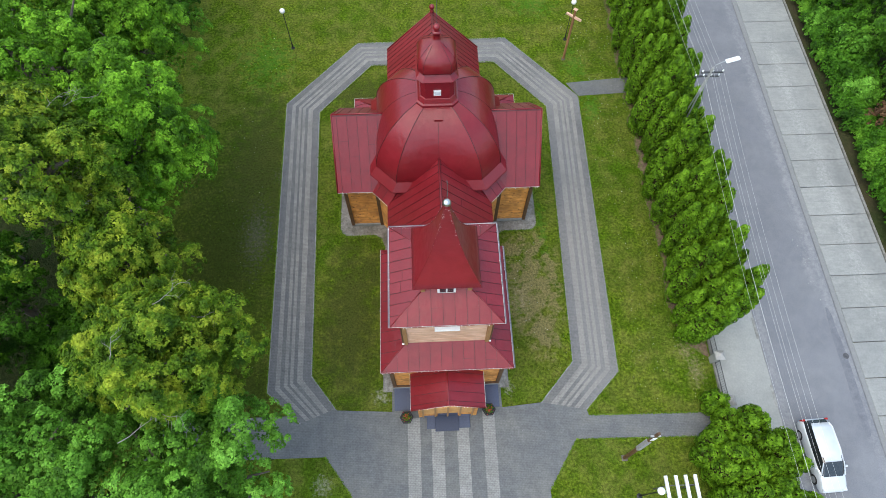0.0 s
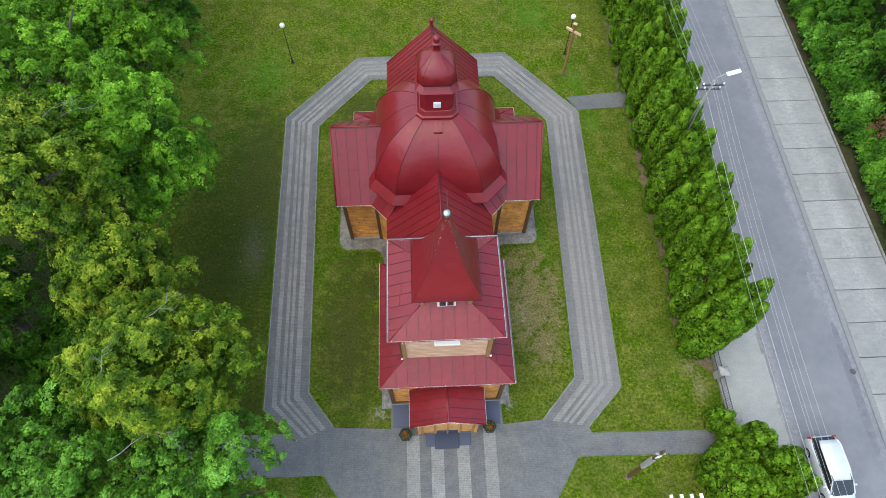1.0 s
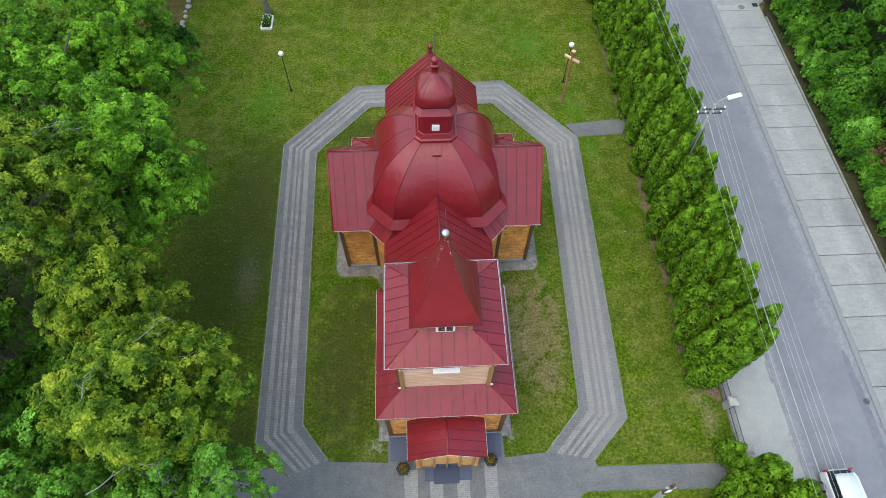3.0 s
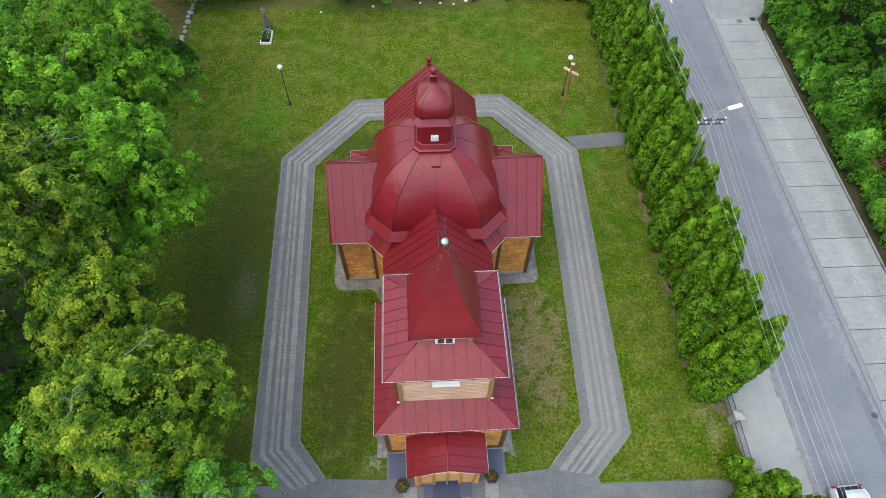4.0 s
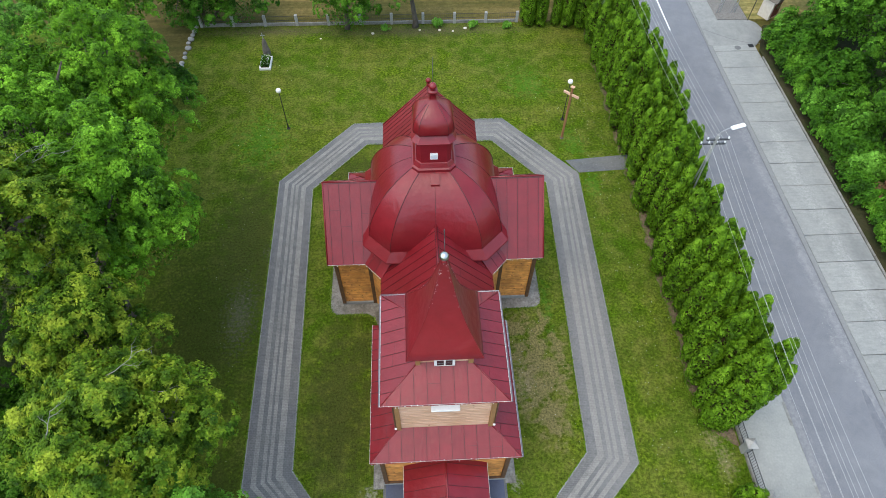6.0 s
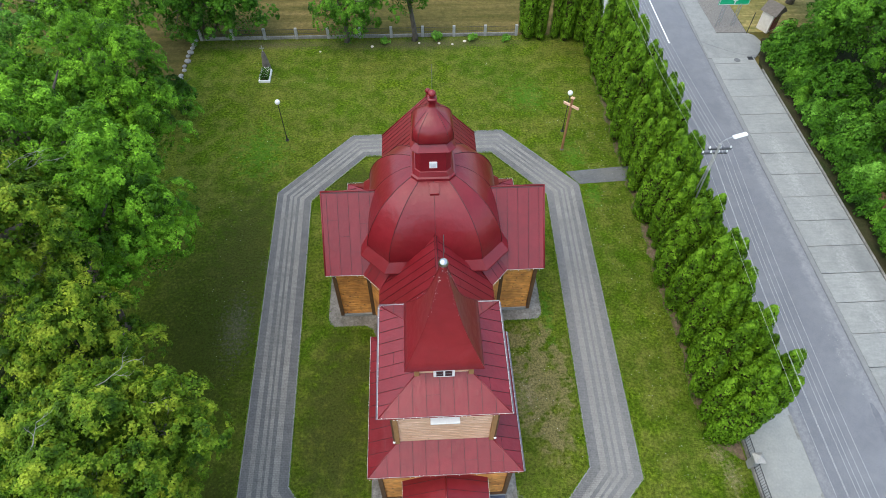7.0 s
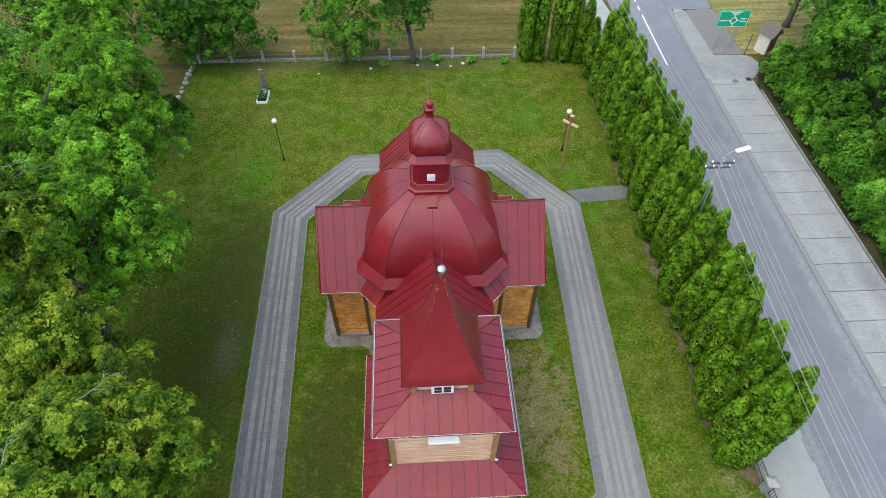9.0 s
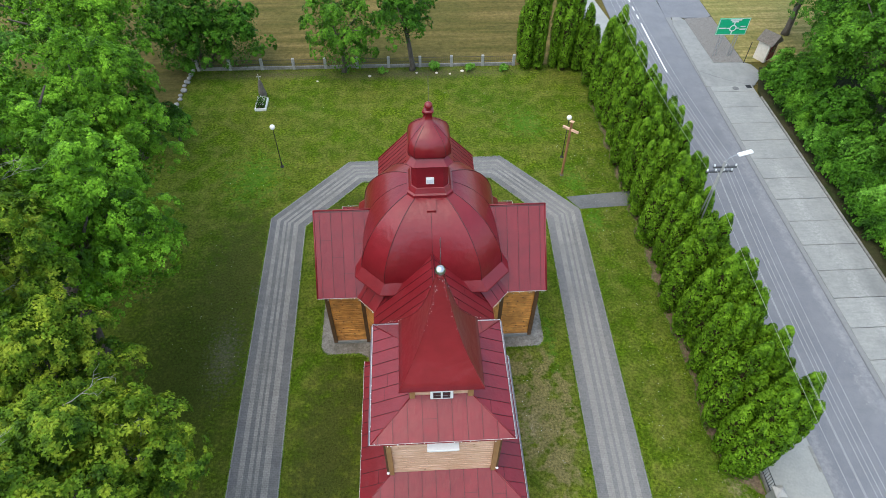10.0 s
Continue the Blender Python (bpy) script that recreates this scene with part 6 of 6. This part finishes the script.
for sx in (-1, 1):
    for yy in (-1.28, 1.28):
        t = part("wheel", cm(tube(bmesh.new(), [(sx * 0.66, yy, 0.31), (sx * 0.86, yy, 0.31)], 0.31, 18)), "rubber", car)
        part("rim", cm(tube(bmesh.new(), [(sx * 0.80, yy, 0.31), (sx * 0.868, yy, 0.31)], 0.2, 14)), "galv", t)
    part("mirror", cm(a_box(min(sx * 0.84, sx * 1.02), max(sx * 0.84, sx * 1.02), -0.78, -0.66, 0.95, 1.08, bevel=0.03)), "car_paint", car)
    part("headlight", cm(a_box(min(sx * 0.45, sx * 0.74), max(sx * 0.45, sx * 0.74), -2.06, -1.8, 0.56, 0.72, bevel=0.03)), "headlight", car)
    part("tail_light", cm(a_box(min(sx * 0.62, sx * 0.8), max(sx * 0.62, sx * 0.8), 1.98, 2.1, 0.7, 1.05, bevel=0.02)), "red_lens", car)
    part("pillar", cm(tube(bmesh.new(), [(sx * 0.74, -1.2, 0.98), (sx * 0.62, -0.48, 1.46)], 0.035, 6)), "car_paint", car)
    part("pillar", cm(tube(bmesh.new(), [(sx * 0.78, 0.45, 0.98), (sx * 0.645, 0.45, 1.5)], 0.03, 6)), "rubber", car)
part("grille", cm(a_box(-0.4, 0.4, -2.12, -2.05, 0.34, 0.46, bevel=0.02)), "rubber", car)

# ---- fairy lights along the eaves ----
def lights(points, label="white string of small lights along the red eave", thin=1.0, wire="cable"):
    pts = [Vector(p) for p in points]
    bm = bmesh.new()
    tube(bm, pts, 0.011 * thin, 5)
    t = solo("light_string", bm, wire, label, "string lights", group="eave lights")
    C = []
    for a, b in zip(pts, pts[1:]):
        n = max(1, int((b - a).length / 0.24))
        for k in range(n):
            C.append(a.lerp(b, (k + random.random() * 0.6) / n) + Vector((random.uniform(-0.02, 0.02), random.uniform(-0.03, 0.03), random.uniform(-0.14, 0.03))))
    bm = bmesh.new()
    for c in C:
        bmesh.ops.create_icosphere(bm, subdivisions=1, radius=random.uniform(0.016, 0.028) * thin ** 0.7, matrix=Matrix.Translation(c))
    tagged(part("bulb_row", bm, "white", t), kind="stuff")


random.seed(3)
lights([(-3.74, 17.5, 5.27), (-3.74, 9.88, 5.27), (3.74, 9.88, 5.27), (3.74, 17.5, 5.27)])
lights([(2.9, 16.68, 9.79), (2.9, 10.98, 9.79), (-2.92, 10.98, 9.79), (-2.92, 16.68, 9.79), (-1.6, 16.68, 9.79)])
lights([(1.5, 16.68, 9.79), (2.9, 16.68, 9.79)])
lights([(-6.49, 21.58, 5.37), (-4.25, 21.56, 5.37), (-3.3, 20.5, 5.37)])
lights([(6.49, 21.58, 5.37), (4.25, 21.56, 5.37), (3.3, 20.5, 5.37)])
lights([(-2.19, 10.3, 3.06), (-2.19, 8.16, 3.06), (0, 8.14, 4.18), (2.19, 8.16, 3.06), (2.19, 10.3, 3.06)], "white string of small lights round the porch roof")
for sx in (-1, 1):
    lights([(sx * (q + 0.02), 13.92 + q, z + 0.02) for q, z in reversed(sp[2:])] + [(sx * 2.9, 16.6, 9.86)], "thin string of small white lights strung from the spire", 0.35, "seam")
lights([(-5.74, 28.4, 4.0), (-5.74, 30.32, 4.0), (-4.4, 30.32, 4.0)])
lights([(5.74, 28.4, 4.0), (5.74, 30.32, 4.0), (4.4, 30.32, 4.0)])
bm = bmesh.new()
for k in range(40):
    f = 6.2 + 3.7 * random.random() ** 0.7
    (q0, z0), (q1, z1) = sp[int(f)], sp[int(f) + 1]
    q, z = q0 + (q1 - q0) * (f % 1), z0 + (z1 - z0) * (f % 1)
    side = random.choice((-1, 1))
    bmesh.ops.create_icosphere(bm, subdivisions=1, radius=random.uniform(0.008, 0.014), matrix=Matrix.Translation((side * (q + random.uniform(-0.09, 0.02)), 13.9 - q - 0.012, z)))
tagged(solo("spire_light_string", bm, "white", "scattered small white lights near the spire top", "string lights", kind="stuff"))

# ---- grass creeping over the edges of paths and beds ----
def ragged_edge(line, density, reach, rng):
    """Blade places scattered along a line in plan."""
    out = []
    for (ax, ay), (bx, by) in zip(line, line[1:]):
        n = int(math.hypot(bx - ax, by - ay) * density)
        f = rng.random(n)
        tuft = 0.45 + 0.55 * np.sin(f * n * 0.11 + rng.uniform(0, 6)) ** 2
        side = rng.normal(0, reach, n) * tuft
        ux, uy = (by - ay), -(bx - ax)
        k = 1 / max(math.hypot(ux, uy), 1e-6)
        out.append(np.stack([ax + (bx - ax) * f + ux * k * side, ay + (by - ay) * f + uy * k * side, rng.uniform(0.03, 0.07, n)], 1))
    return np.concatenate(out)


rng = np.random.default_rng(64)
inset = lambda line, d: [(x + d * (1 if x > 0 else -1), y) for x, y in line]
EDGES = [inset(RING_OUT, 0.07), inset(RING_IN, -0.07), plaza_edge[11:16], plaza_edge[17:20], [(17.3, 8.0), (17.3, 13.0)]]
P = np.concatenate([ragged_edge(e, 75, 0.04, rng) for e in EDGES] + [ragged_edge([(x, y) for x, y in edge], 90, 0.16, rng)])
ob = new("edge_grass", leaf_mesh("edge_grass", P, 0.6 * rng.normal(size=P.shape) + np.array([0, 0, 1.6]), 0.032, "edge_grass", rng, 1.6, corners=3))
tagged(ob, "ragged green grass creeping over the path edges", "grass", kind="stuff")
apron_edge = [(3.9, 20.2), (4.1, 20.9), (4.6, 21.2), (6.6, 21.2), (7.0, 21.5), (7.1, 21.9), (7.1, 28.6)]
P = np.concatenate([ragged_edge([(sx * x, y) for x, y in apron_edge], 120, 0.07, rng) for sx in (-1, 1)])
ob = new("apron_grass", leaf_mesh("apron_grass", P, 0.6 * rng.normal(size=P.shape) + np.array([0, 0, 1.6]), 0.032, "edge_grass", rng, 1.6, corners=3))
tagged(ob, "ragged grass along the weathered concrete apron", "grass", kind="stuff")

# ---- daisies and litter of the lawn ----
rng = np.random.default_rng(44)
P = []
for cx, cy, sx, sy, n in ((13.0, 38.0, 1.6, 3.5, 160), (13.2, 25.0, 1.4, 8.0, 150), (13.0, 12.0, 2.0, 3.0, 90), (6.2, 16.0, 1.3, 5.0, 80), (-14.0, 30.0, 4.0, 9.0, 120), (1.0, 47.0, 9.0, 4.0, 90)):
    P.append(np.stack([rng.normal(cx, sx, n), rng.normal(cy, sy, n), np.full(n, 0.03)], 1))
P = np.concatenate(P)
keep = (np.abs(P[:, 0]) < 17) & (P[:, 1] < 52.5) & ~((np.abs(P[:, 0]) < 12) & (P[:, 1] > 8) & (P[:, 1] < 40) & ~((P[:, 0] > 4.2) & (P[:, 0] < 8) & (P[:, 1] > 11) & (P[:, 1] < 20.5)))
P = P[keep]
ob = new("daisies", leaf_mesh("daisies", P, np.tile([0, 0, 1.0], (len(P), 1)) + 0.3 * rng.normal(size=P.shape), 0.023, "petal_white", rng))
tagged(ob, "scattered small white daisies in the lawn", "flowers", kind="stuff")
for x, y, r in ((4.9, 52.6, 0.45), (-3.6, 52.3, 0.4), (1.4, 52.9, 0.55), (8.1, 52.4, 0.35)):
    make_tree(x, y, r * 1.6, r, r * 0.8, "leaf_bright", "small green shrub at the foot of the fence", 14, 70, 0.07, int(x * 10 + 100), 0.25, category="shrub", name="shrub", group="fence shrubs")
